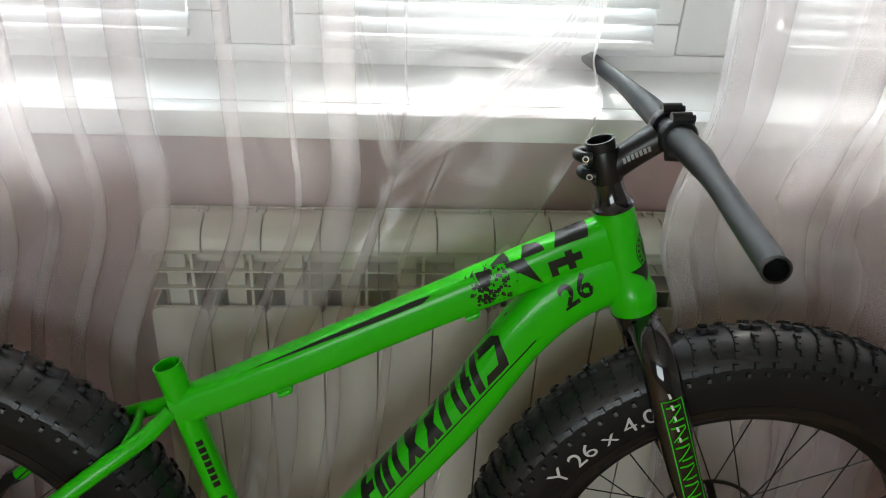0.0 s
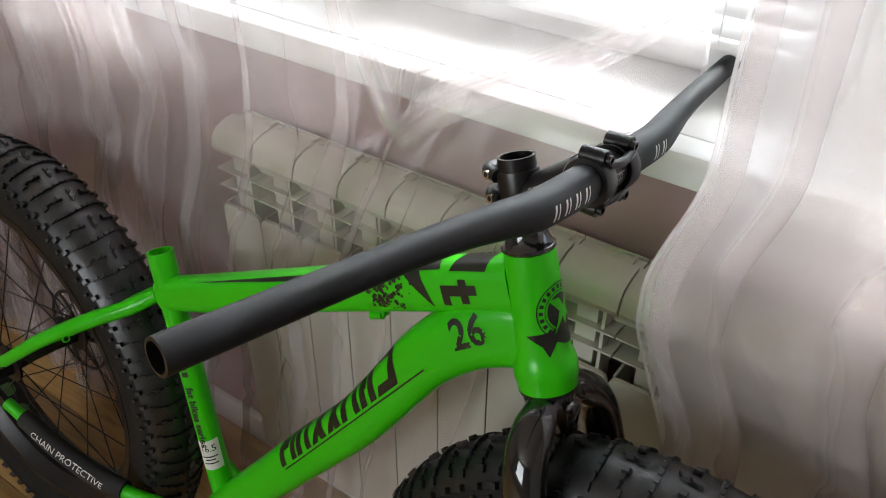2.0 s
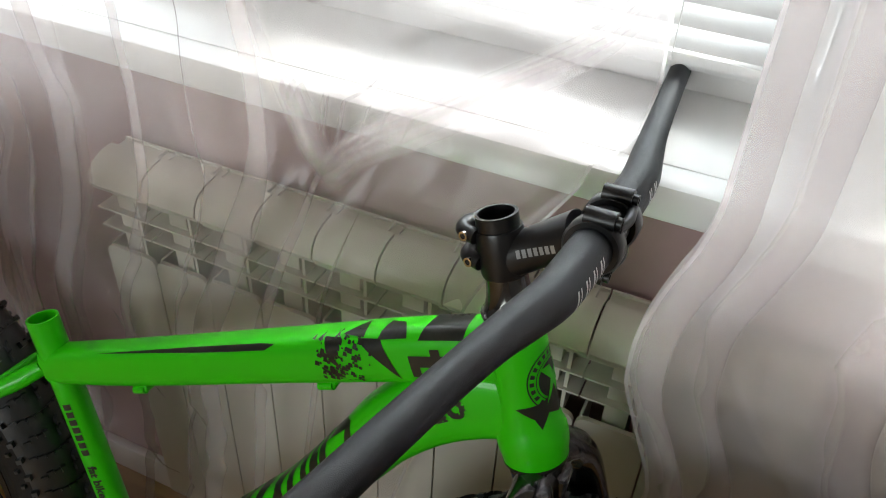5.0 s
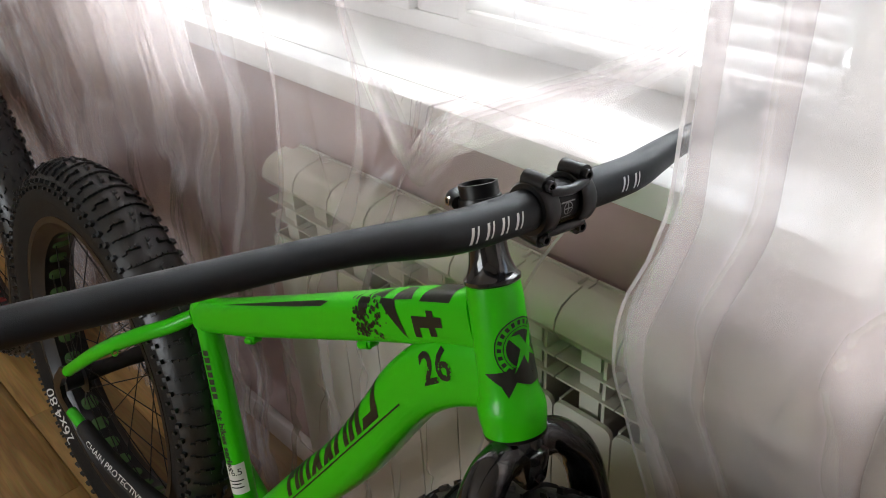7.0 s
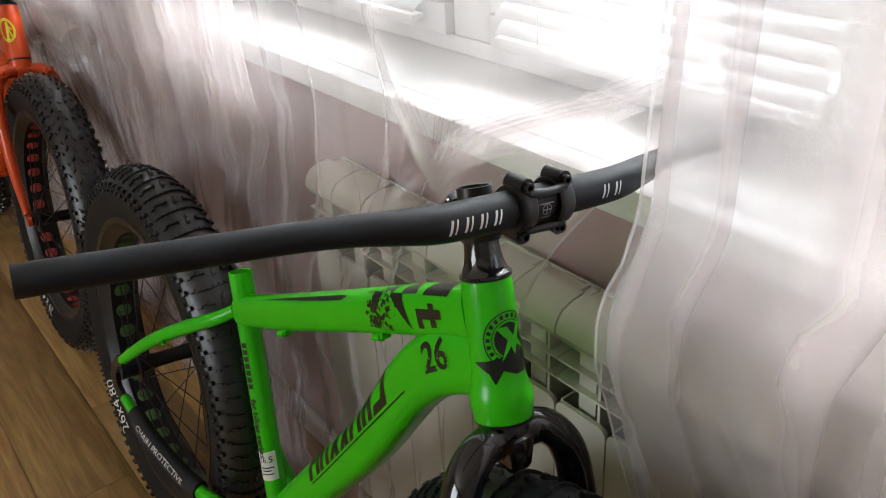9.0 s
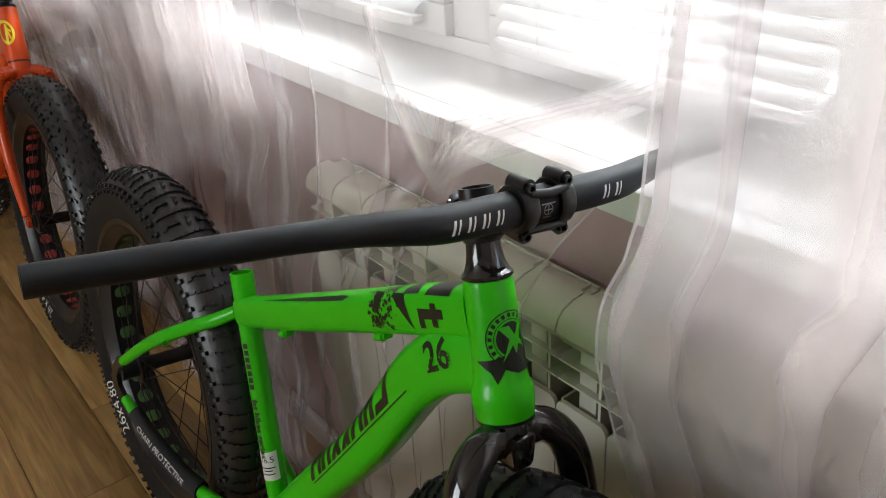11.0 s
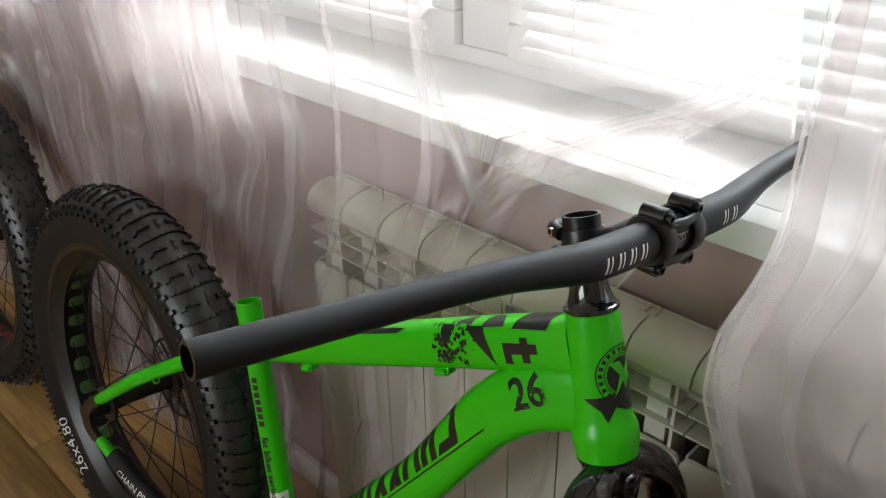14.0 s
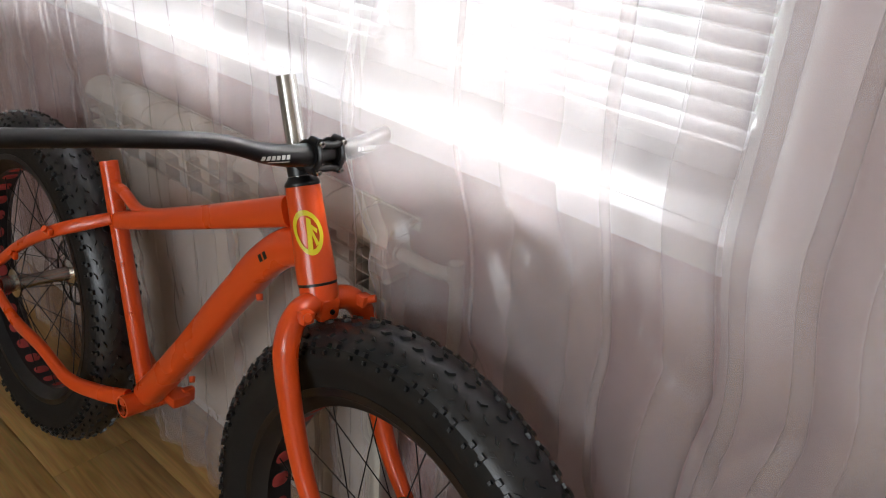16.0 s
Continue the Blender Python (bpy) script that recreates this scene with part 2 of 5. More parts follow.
def ring2d(r0, r1, a0=0, a1=360, seg=40, sx=1.0):
    s = Shape()
    for i in range(seg):
        a, b = (radians(a0 + (a1 - a0) * q / seg) for q in (i, i + 1))
        s.add([(r0 * sx * math.cos(a), r0 * math.sin(a), 0), (r1 * sx * math.cos(a), r1 * math.sin(a), 0), (r1 * sx * math.cos(b), r1 * math.sin(b), 0), (r0 * sx * math.cos(b), r0 * math.sin(b), 0)], [(0, 1, 2, 3)])
    return s


def wrapped_round(shape, tree, base, axis, lift=0.0006, cut=0.004):
    """Lays a flat shape round an upright tube: x runs round it from the front, y along its axis from base."""
    axis = Vector(axis).normalized()
    front = Vector((1, 0, 0))
    front = (front - axis * front.dot(axis)).normalized()
    side = axis.cross(front)
    flatter = wrapped(shape, None, (0, 0, 0), (1, 0, 0), (0, 1, 0), (0, 0, -1), 0.0, cut)
    out = []
    for p in flatter.v:
        a = p.x / 0.0268
        d = front * math.cos(a) + side * math.sin(a)
        c = Vector(base) + axis * p.y
        hit, nor, _, _ = tree.ray_cast(c + d * 0.2, -d, 0.3)
        out.append((hit if hit is not None else c + d * 0.027) + d * lift)
    s = Shape()
    s.v, s.f = out, flatter.f
    return s


def wrapped(shape, tree, place, u, v, cast, lift=0.0006, cut=0.006):
    """Lays a flat shape on a surface: its x runs along u and its y along v from place, and it is thrown along cast."""
    bm = bmesh.new()
    vs = [bm.verts.new(p) for p in shape.v]
    for f in shape.f:
        if len(set(f)) > 2:
            try:
                bm.faces.new([vs[i] for i in f])
            except ValueError:
                pass
    bm.normal_update()
    bmesh.ops.triangulate(bm, faces=bm.faces[:])
    for _ in range(3):
        long = [e for e in bm.edges if e.calc_length() > cut]
        if not long:
            break
        bmesh.ops.subdivide_edges(bm, edges=long, cuts=1)
        bmesh.ops.triangulate(bm, faces=bm.faces[:])
    u, v, cast = Vector(u), Vector(v), Vector(cast).normalized()
    out, bad = [], set()
    for i, q in enumerate(bm.verts):
        q.index = i
        o = Vector(place) + u * q.co.x + v * q.co.y
        hit, nor = (o, -cast) if tree is None else tree.ray_cast(o - cast * 0.3, cast, 0.6)[:2]
        if hit is None:
            bad.add(i)
            hit, nor = o, -cast
        nor = nor if nor.dot(cast) < 0 else -nor
        out.append(hit + nor * lift)
    s = Shape().add(out, [tuple(w.index for w in f.verts) for f in bm.faces if not bad & {w.index for w in f.verts}])
    bm.free()
    return s

# ---- the room ----
WALL_Y, SILL_Y, SILL_Z, GLASS_Y = 1.085, 1.04, 0.952, 1.27
OPEN = {1: (-0.857, 1.157), 2: (-3.12, -1.105)}
ROOM = (-4.4, 2.6, -3.2)


def wall_with_windows():
    xs = [ROOM[0], OPEN[2][0], OPEN[2][1], OPEN[1][0], OPEN[1][1], ROOM[1]]
    s = Shape()
    for i in range(5):
        a, b = xs[i], xs[i + 1]
        if i in (1, 3):
            s = join(s, box(a, b, WALL_Y, 1.45, 0, SILL_Z - 0.045), box(a, b, WALL_Y, 1.45, 2.35, 2.62))
        else:
            s = join(s, box(a, b, WALL_Y, 1.45, 0, 2.62))
    return part("wall_north", s, PLASTER, smooth=0)


wall = tagged(wall_with_windows(), "pink papered wall with two window openings", "wall", kind="structure")
# the south opening is unseen, added only to hold the fill lamp
south = [box(ROOM[0], -1.7, ROOM[2] - 0.15, ROOM[2], 0, 2.62), box(0.3, ROOM[1], ROOM[2] - 0.15, ROOM[2], 0, 2.62), box(-1.7, 0.3, ROOM[2] - 0.15, ROOM[2], 0, 0.95), box(-1.7, 0.3, ROOM[2] - 0.15, ROOM[2], 2.35, 2.62)]
tagged(part("wall_south", join(*south), ROOM_WALL, smooth=0), "plain papered wall with a window opening", "wall", kind="structure")
tagged(part("wall_west", box(ROOM[0] - 0.15, ROOM[0], ROOM[2], 1.45, 0, 2.62), ROOM_WALL, smooth=0), "plain papered side wall", "wall", kind="structure")
tagged(part("wall_east", box(ROOM[1], ROOM[1] + 0.15, ROOM[2], 1.45, 0, 2.62), ROOM_WALL, smooth=0), "plain papered side wall", "wall", kind="structure")
tagged(part("ceiling", box(ROOM[0], ROOM[1], ROOM[2], 1.45, 2.62, 2.75), CEILING, smooth=0), "plain white ceiling", "ceiling", kind="structure")
floor = tagged(part("floor", box(ROOM[0], ROOM[1], ROOM[2], 1.085, -0.12, -0.009), DARK_GAP, smooth=0), "oak laminate floor of long planks", "floor", kind="structure")


def window(number):
    x0, x1 = OPEN[number]
    w = tagged(new(f"window_{number}"), "white plastic window with three sashes", "window", kind="structure")
    y0, y1, z0, z1 = GLASS_Y - 0.03, GLASS_Y + 0.04, SILL_Z - 0.03, 2.35
    step = (x1 - x0) / 3
    f = 0.055
    frame_shape = join(box(x0, x1, y0, y1, z0, z0 + f, 0.004), box(x0, x1, y0, y1, z1 - f, z1, 0.004))
    for k in range(4):
        c = x0 + step * k
        a, b = (c, c + f) if k == 0 else (c - f, c) if k == 3 else (c - 0.045, c + 0.045)
        frame_shape = join(frame_shape, box(a, b, y0 - 0.002, y1, z0 + f, z1 - f, 0.004))
    part("window_frame", frame_shape, PVC, w, "white plastic frame")
    for k in range(3):
        a, b = x0 + step * k + 0.05, x0 + step * (k + 1) - 0.05
        c, d = z0 + f, z1 - f
        q, ya, yb = 0.05, y0 - 0.014, y1 - 0.02
        part("sash", join(box(a, b, ya, yb, c, c + q, 0.005), box(a, b, ya, yb, d - q, d, 0.005), box(a, a + q, ya + 0.001, yb, c + q, d - q, 0.005), box(b - q, b, ya + 0.001, yb, c + q, d - q, 0.005)), PVC, w, "white plastic sash")
        g = part("pane", box(a + q, b - q, GLASS_Y + 0.008, GLASS_Y + 0.014, c + q, d - q), GLASS, w, "clear glass pane", smooth=0)
        g.visible_shadow = False
    return w


def glass():
    m = bpy.data.materials.new("window glass")
    m.use_nodes = True
    b = m.node_tree.nodes["Principled BSDF"]
    b.inputs["Transmission Weight"].default_value, b.inputs["Roughness"].default_value, b.inputs["IOR"].default_value = 1.0, 0.01, 1.05
    b.inputs["Base Color"].default_value = (0.97, 0.99, 0.98, 1)
    return m


GLASS = glass()
window(1), window(2)


def handle(x):
    h = bpy.data.objects["window_1"]
    part("handle_base", box(x - 0.014, x + 0.014, GLASS_Y - 0.056, GLASS_Y - 0.046, 1.36, 1.43, 0.004), PVC, h)
    part("handle_lever", tube([(x, GLASS_Y - 0.056, 1.395), (x, GLASS_Y - 0.085, 1.395), (x, GLASS_Y - 0.09, 1.36), (x, GLASS_Y - 0.09, 1.27)], (0.009, 0.007), ref=(1, 0, 0), seg=10), PVC, h)


def sill(number):
    x0, x1 = OPEN[number]
    s = join(box(x0 - 0.035, x1 + 0.035, SILL_Y, WALL_Y - 0.002, SILL_Z - 0.04, SILL_Z, 0.008), box(x0 + 0.001, x1 - 0.001, WALL_Y - 0.006, GLASS_Y - 0.0305, SILL_Z - 0.04, SILL_Z, 0.003))
    return tagged(part(f"window_sill_{number}", s, PVC), "white plastic window sill with a rounded front", "window sill", kind="structure")


sill(1), sill(2)
# reveals of the openings
for number in (1, 2):
    for x, side in ((OPEN[number][0], 1), (OPEN[number][1], -1)):
        a, b = sorted((x, x + side * 0.006))
        tagged(part("trim", box(a, b, WALL_Y - 0.001, GLASS_Y - 0.031, SILL_Z + 0.001, 2.349), PVC, smooth=0), "white painted window reveal", "reveal", kind="structure")


def slat_material():
    m = bpy.data.materials.new("white blind slat")
    m.use_nodes = True
    n, l = m.node_tree.nodes, m.node_tree.links
    b = n["Principled BSDF"]
    b.inputs["Base Color"].default_value, b.inputs["Roughness"].default_value = (0.8, 0.8, 0.8, 1), 0.4
    t, mix = n.new("ShaderNodeBsdfTranslucent"), n.new("ShaderNodeMixShader")
    t.inputs["Color"].default_value = (0.7, 0.71, 0.7, 1)
    mix.inputs[0].default_value = 0.15
    l.new(b.outputs[0], mix.inputs[1]), l.new(t.outputs[0], mix.inputs[2]), l.new(mix.outputs[0], n["Material Output"].inputs["Surface"])
    return m


SLAT = slat_material()


def blind(x0, x1, z0, z1):
    """Horizontal slats hung in front of a sash."""
    b = thing("window_blind", "white horizontal slat blind hung against the sash, slats half tilted", "blind", group="blinds in the windows")
    y = GLASS_Y - 0.062
    arc = [(-0.0125, -0.0012), (-0.006, 0.0006), (0, 0.0012), (0.006, 0.0006), (0.0125, -0.0012)]
    s = Shape()
    for sign, dz in ((1, 0.0), (-1, -0.0005)):
        pts = [(u, w + dz) for u, w in arc]
        k = len(s.v)
        s.v += [Vector((e, u, w)) for e in (x0, x1) for u, w in pts]
        s.f += [(k + i, k + i + 1, k + 6 + i, k + 5 + i) for i in range(4)]
    me = None
    z, i = z0 + 0.02, 0
    while z < z1:
        if me is None:
            ob = part("slat", s, SLAT, b)
            me = ob.data
        else:
            ob = new("slat", me)
            ob.parent = b
        ob.matrix_basis = pose(0, y, z, 40 + 3 * math.sin(i * 1.7), 0, 0)
        z, i = z + 0.0235, i + 1
    part("bottom_rail", box(x0, x1, y - 0.012, y + 0.012, z0 - 0.004, z0 + 0.008, 0.003), PVC, b)
    for x in (x0 + 0.09, x1 - 0.09):
        part("cord", tube([(x, y - 0.014, z0), (x, y - 0.014, z1)], (0.0007, 0.0007), ref=(1, 0, 0), seg=5), PVC, b)


for number in (1, 2):
    a, b = OPEN[number]
    step = (b - a) / 3
    for k in range(3):
        blind(a + step * k + 0.095, a + step * (k + 1) - 0.095, 1.0, 2.25)
handle(OPEN[1][0] + 2 * (OPEN[1][1] - OPEN[1][0]) / 3 + 0.075)
handle(OPEN[1][0] + (OPEN[1][1] - OPEN[1][0]) / 3 + 0.075)


def backdrop():
    """Pale overcast distance beyond the windows."""
    m = bpy.data.materials.new("hazy distance")
    m.use_nodes = True
    n, l = m.node_tree.nodes, m.node_tree.links
    e, no, ramp = n.new("ShaderNodeEmission"), n.new("ShaderNodeTexNoise"), n.new("ShaderNodeValToRGB")
    no.inputs["Scale"].default_value = 0.35
    ramp.color_ramp.elements[0].color, ramp.color_ramp.elements[1].color = (0.50, 0.56, 0.53, 1), (0.72, 0.76, 0.75, 1)
    l.new(no.outputs["Fac"], ramp.inputs[0]), l.new(ramp.outputs[0], e.inputs["Color"]), l.new(e.outputs[0], n["Material Output"].inputs["Surface"])
    e.inputs["Strength"].default_value = 0.6
    return tagged(part("backdrop", box(-26, 22, 16, 16.2, -16, 6), m, smooth=0), "pale hazy distance beyond the windows", "backdrop", kind="structure")


backdrop()


# ---- radiators ----
def radiator(x0, count, name_label):
    """Sectional radiator with its front at y 0.998."""
    r = thing("radiator", name_label, "radiator", group="radiators under the windows")
    y0, lo, slot, top = 0.998, 0.14, 0.672, 0.758
    w = 0.0388
    panel = Shape()
    # front panel with rounded upper corners
    pts = [(-w, lo), (w, lo)]
    for a in range(0, 91, 15):
        pts.append((w - 0.012 + 0.012 * math.cos(radians(a)), slot - 0.012 + 0.012 * math.sin(radians(a))))
    for a in range(90, 181, 15):
        pts.append((-w + 0.012 + 0.012 * math.cos(radians(a)), slot - 0.012 + 0.012 * math.sin(radians(a))))
    n = len(pts)
    panel.add([(x, y, z) for y in (0, 0.006) for x, z in pts], [tuple(range(n)), tuple(range(n, 2 * n))[::-1]] + [(i, (i + 1) % n, n + (i + 1) % n, n + i) for i in range(n)])
    # shoulder
    prof = [(0.004, top), (-0.002, 0.768), (0.001, 0.782), (0.010, 0.793), (0.026, 0.799), (0.046, 0.801), (0.046, 0.795), (0.028, 0.793), (0.014, 0.787), (0.008, 0.778), (0.010, top)]
    k = len(prof)
    shoulder = Shape().add([(x, y, z) for x in (-w, w) for y, z in prof], [(i, (i + 1) % k, k + (i + 1) % k, k + i) for i in range(k)] + [tuple(range(k))[::-1], tuple(range(k, 2 * k))])
    # core; the thin shelves in the slot, fins and grille follow
    core = box(-0.013, 0.013, 0.012, 0.07, lo - 0.02, 0.788)
    pieces = [("front_panel", panel), ("shoulder", shoulder), ("shelf", box(-w, w, 0.002, 0.05, 0.701, 0.7035)), ("shelf", box(-w, w, 0.002, 0.05, 0.729, 0.7315))]
    pieces += [("fin", box(0.021, 0.025, 0.006, 0.062, slot - 0.01, top + 0.01)), ("fin", box(-0.036, -0.033, 0.006, 0.062, lo, slot))]
    pieces += [("grille_bar", box(-w, w, 0.050, 0.072, 0.790, 0.7925)), ("grille_bar", box(-w, w, 0.070, 0.073, 0.773, 0.796)), ("grille_bar", box(0.024, 0.028, 0.046, 0.072, 0.778, 0.797))]
    first = None
    for i in range(count):
        x = x0 + 0.08 * (i + 0.5)
        if first is None:
            first = part("section", core, RADIATOR, r, "cream enamelled section")
            ob = first
            bits = [part(nm, sh, RADIATOR, ob) for nm, sh in pieces]
        else:
            ob = new("section", first.data)
            ob.parent = r
            ob["label"] = "cream enamelled section"
            for bit in bits:
                new(bit.name.split(".")[0], bit.data).parent = ob
        ob.matrix_basis = pose(x, y0, 0)
    for z in (0.742, 0.17):
        part("header_pipe", tube([(x0 + 0.01, y0 + 0.04, z), (x0 + 0.08 * count - 0.01, y0 + 0.04, z)], (0.016, 0.016), seg=14), RADIATOR, r)
    for x in (x0 + 0.16, x0 + 0.08 * count - 0.16):
        part("bracket", box(x - 0.01, x + 0.01, y0 + 0.07, WALL_Y, 0.72, 0.75, 0.002), RADIATOR, r)
    end = x0 + 0.08 * count
    part("supply_pipe", tube([(end - 0.01, y0 + 0.04, 0.742), (end + 0.06, y0 + 0.04, 0.742), (end + 0.09, y0 + 0.045, 0.742), (end + 0.1, y0 + 0.05, 0.70), (end + 0.1, y0 + 0.05, 0.0)], (0.011, 0.011), ref=(0, 1, 0.01), seg=12), RADIATOR, r)
    return r


radiator(-0.329, 12, "cream sectional radiator fixed under the first window sill")
radiator(-2.58, 12, "cream sectional radiator fixed under the second window sill")


# ---- voile curtains ----
def smooth(a, b, x):
    x = min(1, max(0, (x - a) / (b - a)))
    return x * x * (3 - 2 * x)


def fold_list(seed, start, end, step, wide):
    """Places and widths of flat folds along the rail, at uneven steps."""
    rnd = random.Random(seed)
    out, q = [], start
    while q < end:
        out.append((q, wide * (0.15 + 1.5 * rnd.random() ** 2)))
        q += step * rnd.uniform(0.6, 1.5)
    return out


def ridge(p, sharp):
    """A thin crest along the zero line of a noise field."""
    return max(0.0, 1 - abs(noise.noise(p)) * sharp)


FOLDED = [True]


def pleats(q, z, seed, folds, crease=1.0, wave=0.012):
    """Shift along the rail and depth of the cloth: flat folds lapped in three layers, slow waves between them and slanting creases."""
    dx = 0.022 * noise.noise((q * 4.1, z * 0.45, seed + 2)) + 0.02 * (z - 1) * math.sin(q * 9 + seed)
    dy = 0.0
    for i, (place, width) in enumerate(folds if FOLDED[0] else ()):
        e = 0.022 + 0.12 * width
        t = (q - place) / e + 0.5
        if 0 < t < 1:
            w = width * (0.95 + 0.8 * noise.noise((i * 5.1 + 8, z * 0.7, seed)))
            deep = 0.004 + 0.07 * w
            if t < 0.32:
                x, y = -e / 2 + (e + w) / 2 * t / 0.32, -deep * t / 0.32
            elif t < 0.68:
                x, y = w / 2 - w * (t - 0.32) / 0.36, -deep + 2 * deep * (t - 0.32) / 0.36
            else:
                x, y = -w / 2 + (e + w) / 2 * (t - 0.68) / 0.32, deep * (1 - t) / 0.32
            dx += x - (q - place)
            dy = y
            break
    slow = noise.noise((q * 2.3, z * 0.35, seed))
    dy += wave * math.sin(2 * math.pi * q / 0.13 + 3 * slow) + 0.006 * noise.noise((q * 9, z * 1.1, seed + 5))
    low = smooth(1.5, 0.7, z)
    dy += crease * low * (0.007 * ridge((q * 5 + 3.4 * z, z * 2.2 - 2 * q, seed + 21), 7) + 0.006 * ridge((q * 6 - 2.5 * z, z * 1.9 + 2 * q, seed + 31), 8))
    patch = smooth(0.0, 0.3, noise.noise((q * 3.3, z * 1.6, seed + 50)))
    dy += crease * low * patch * (0.004 * ridge((q * 19 + 4 * z, z * 4, seed + 61), 5) + 0.0025 * noise.noise((q * 55, z * 12, seed)))
    return dx, dy


def cloth(name, label, place, nu, nv, extra=(), mat=VOILE, doubled=()):
    """A sheet of cloth: place(u, v) gives each point, u along the rail and v from the top down."""
    t = thing(name, label, "curtain", group="voile curtains")
    grid = [[place(i / nu, 1 - (1 - j / nv) ** 1.35) for i in range(nu + 1)] for j in range(nv + 1)]
    s = Shape()
    s.v = [Vector(p) for row in grid for p in row]
    s.f = [(j * (nu + 1) + i, j * (nu + 1) + i + 1, (j + 1) * (nu + 1) + i + 1, (j + 1) * (nu + 1) + i) for j in range(nv) for i in range(nu)]
    sheet = part("cloth", s, mat, t, smooth=180)
    for k, (start, end, weave) in enumerate(doubled):
        # a second layer hangs unfolded behind this stretch of the width
        FOLDED[0] = False
        n, rows = int(nu * (end - start) * 0.5), nv * 2 // 3
        b = Shape()
        for j in range(rows + 1):
            for i in range(n + 1):
                x, y, z = place(start + (end - start) * i / n, 1 - (1 - j / rows) ** 1.35)
                b.v.append(Vector((x, y + 0.013 + 0.010 * k + 0.006 * noise.noise((x * 7, z * 2, 5.0 + k)), z)))
        b.f = [(j * (n + 1) + i, j * (n + 1) + i + 1, (j + 1) * (n + 1) + i + 1, (j + 1) * (n + 1) + i) for j in range(rows) for i in range(n)]
        part("back_layer", b, weave, t, "second layer of the cloth", smooth=180)
        FOLDED[0] = True
    for first in (0, nu - 1):
        h = Shape()
        pts = []
        for row in grid:
            a, b = Vector(row[first]), Vector(row[first + 1])
            e = a if first == 0 else b
            d = Vector((0.0035 if first == 0 else -0.0035, 0, 0))
            pts.append((e + Vector((0, -0.0015, 0)), e + d + Vector((0, -0.0015, 0))))
        h.v = [p for q in pts for p in q]
        h.f = [(2 * i, 2 * i + 1, 2 * i + 3, 2 * i + 2) for i in range(len(pts) - 1)]
        part("hem", h, HEM, t, smooth=180)
    for line, half in extra:
        c = curve(line, 10)
        f = Shape()
        for i, p in enumerate(c):
            p = Vector(p)
            wdt = half * (0.5 + 0.5 * math.sin(math.pi * min(1, 0.15 + i / len(c))))
            for k in range(7):
                g = math.pi * (k / 6 - 0.15)
                f.v.append(p + Vector((0.25 * wdt * math.cos(g), -wdt * 0.7 * math.sin(g), wdt * math.cos(g) + 0.002 * noise.noise((i * 0.3, k, 1)))))
        f.f = [(i * 7 + k, i * 7 + k + 1, i * 7 + k + 8, i * 7 + k + 7) for i in range(len(c) - 1) for k in range(6)]
        part("fold", f, mat, t, "doubled fold of the cloth", smooth=180)
    return t


TOP = 2.52
FOLDS_FAR = fold_list(3, -3.7, -1.75, 0.085, 0.045)
FOLDS_MIDDLE = [(-1.49, 0.016), (-1.37, 0.11), (-1.26, 0.03), (-1.15, 0.07), (-1.08, 0.02), (-1.02, 0.035), (-0.94, 0.06), (-0.88, 0.04), (-0.83, 0.06), (-0.76, 0.04), (-0.70, 0.07), (-0.64, 0.03), (-0.58, 0.05), (-0.51, 0.06), (-0.44, 0.02), (-0.37, 0.03), (-0.29, 0.05), (-0.18, 0.026), (-0.11, 0.012), (-0.05, 0.058), (0.03, 0.02), (0.12, 0.018)]
FOLDS_NEAR = [(0.385, 0.03), (0.422, 0.05), (0.533, 0.075), (0.60, 0.02), (0.675, 0.07), (0.755, 0.03)] + fold_list(8, 0.84, 1.7, 0.11, 0.06)


def behind_orange(u, v):
    q = -3.75 + 2.07 * u
    z = TOP - (TOP - 0.004) * v
    dx, dy = pleats(q, z, 1.7, FOLDS_FAR, 1.4)
    edge = smooth(0, 0.04, u) * smooth(1, 0.97, u)
    return q + dx * edge + 0.05 * u * smooth(1.1, 0.2, z), 0.966 + 0.8 * dy - 0.02 * smooth(0.3, 0.0, z), z


def path_over_sill(w, s, base):
    """The way down of a strip of cloth, s metres from the rail; w: how far the bar pushes it back over the sill."""
    straight = (base, TOP - s)
    legs = [(base, TOP), (0.97, 1.75), (1.04, 1.32), (1.15, 1.08), (1.175, 0.995), (1.12, 0.972), (1.047, 0.966), (1.022, 0.945), (1.0, 0.88), (0.965, 0.6), (0.955, 0.05)]
    d = s
    for (y0, z0), (y1, z1) in zip(legs, legs[1:]):
        n = math.hypot(y1 - y0, z1 - z0)
        if d <= n:
            f = d / n
            pushed = (y0 + (y1 - y0) * f, z0 + (z1 - z0) * f)
            break
        d -= n
    else:
        pushed = legs[-1]
    return straight[0] + (pushed[0] - straight[0]) * w, straight[1] + (pushed[1] - straight[1]) * w


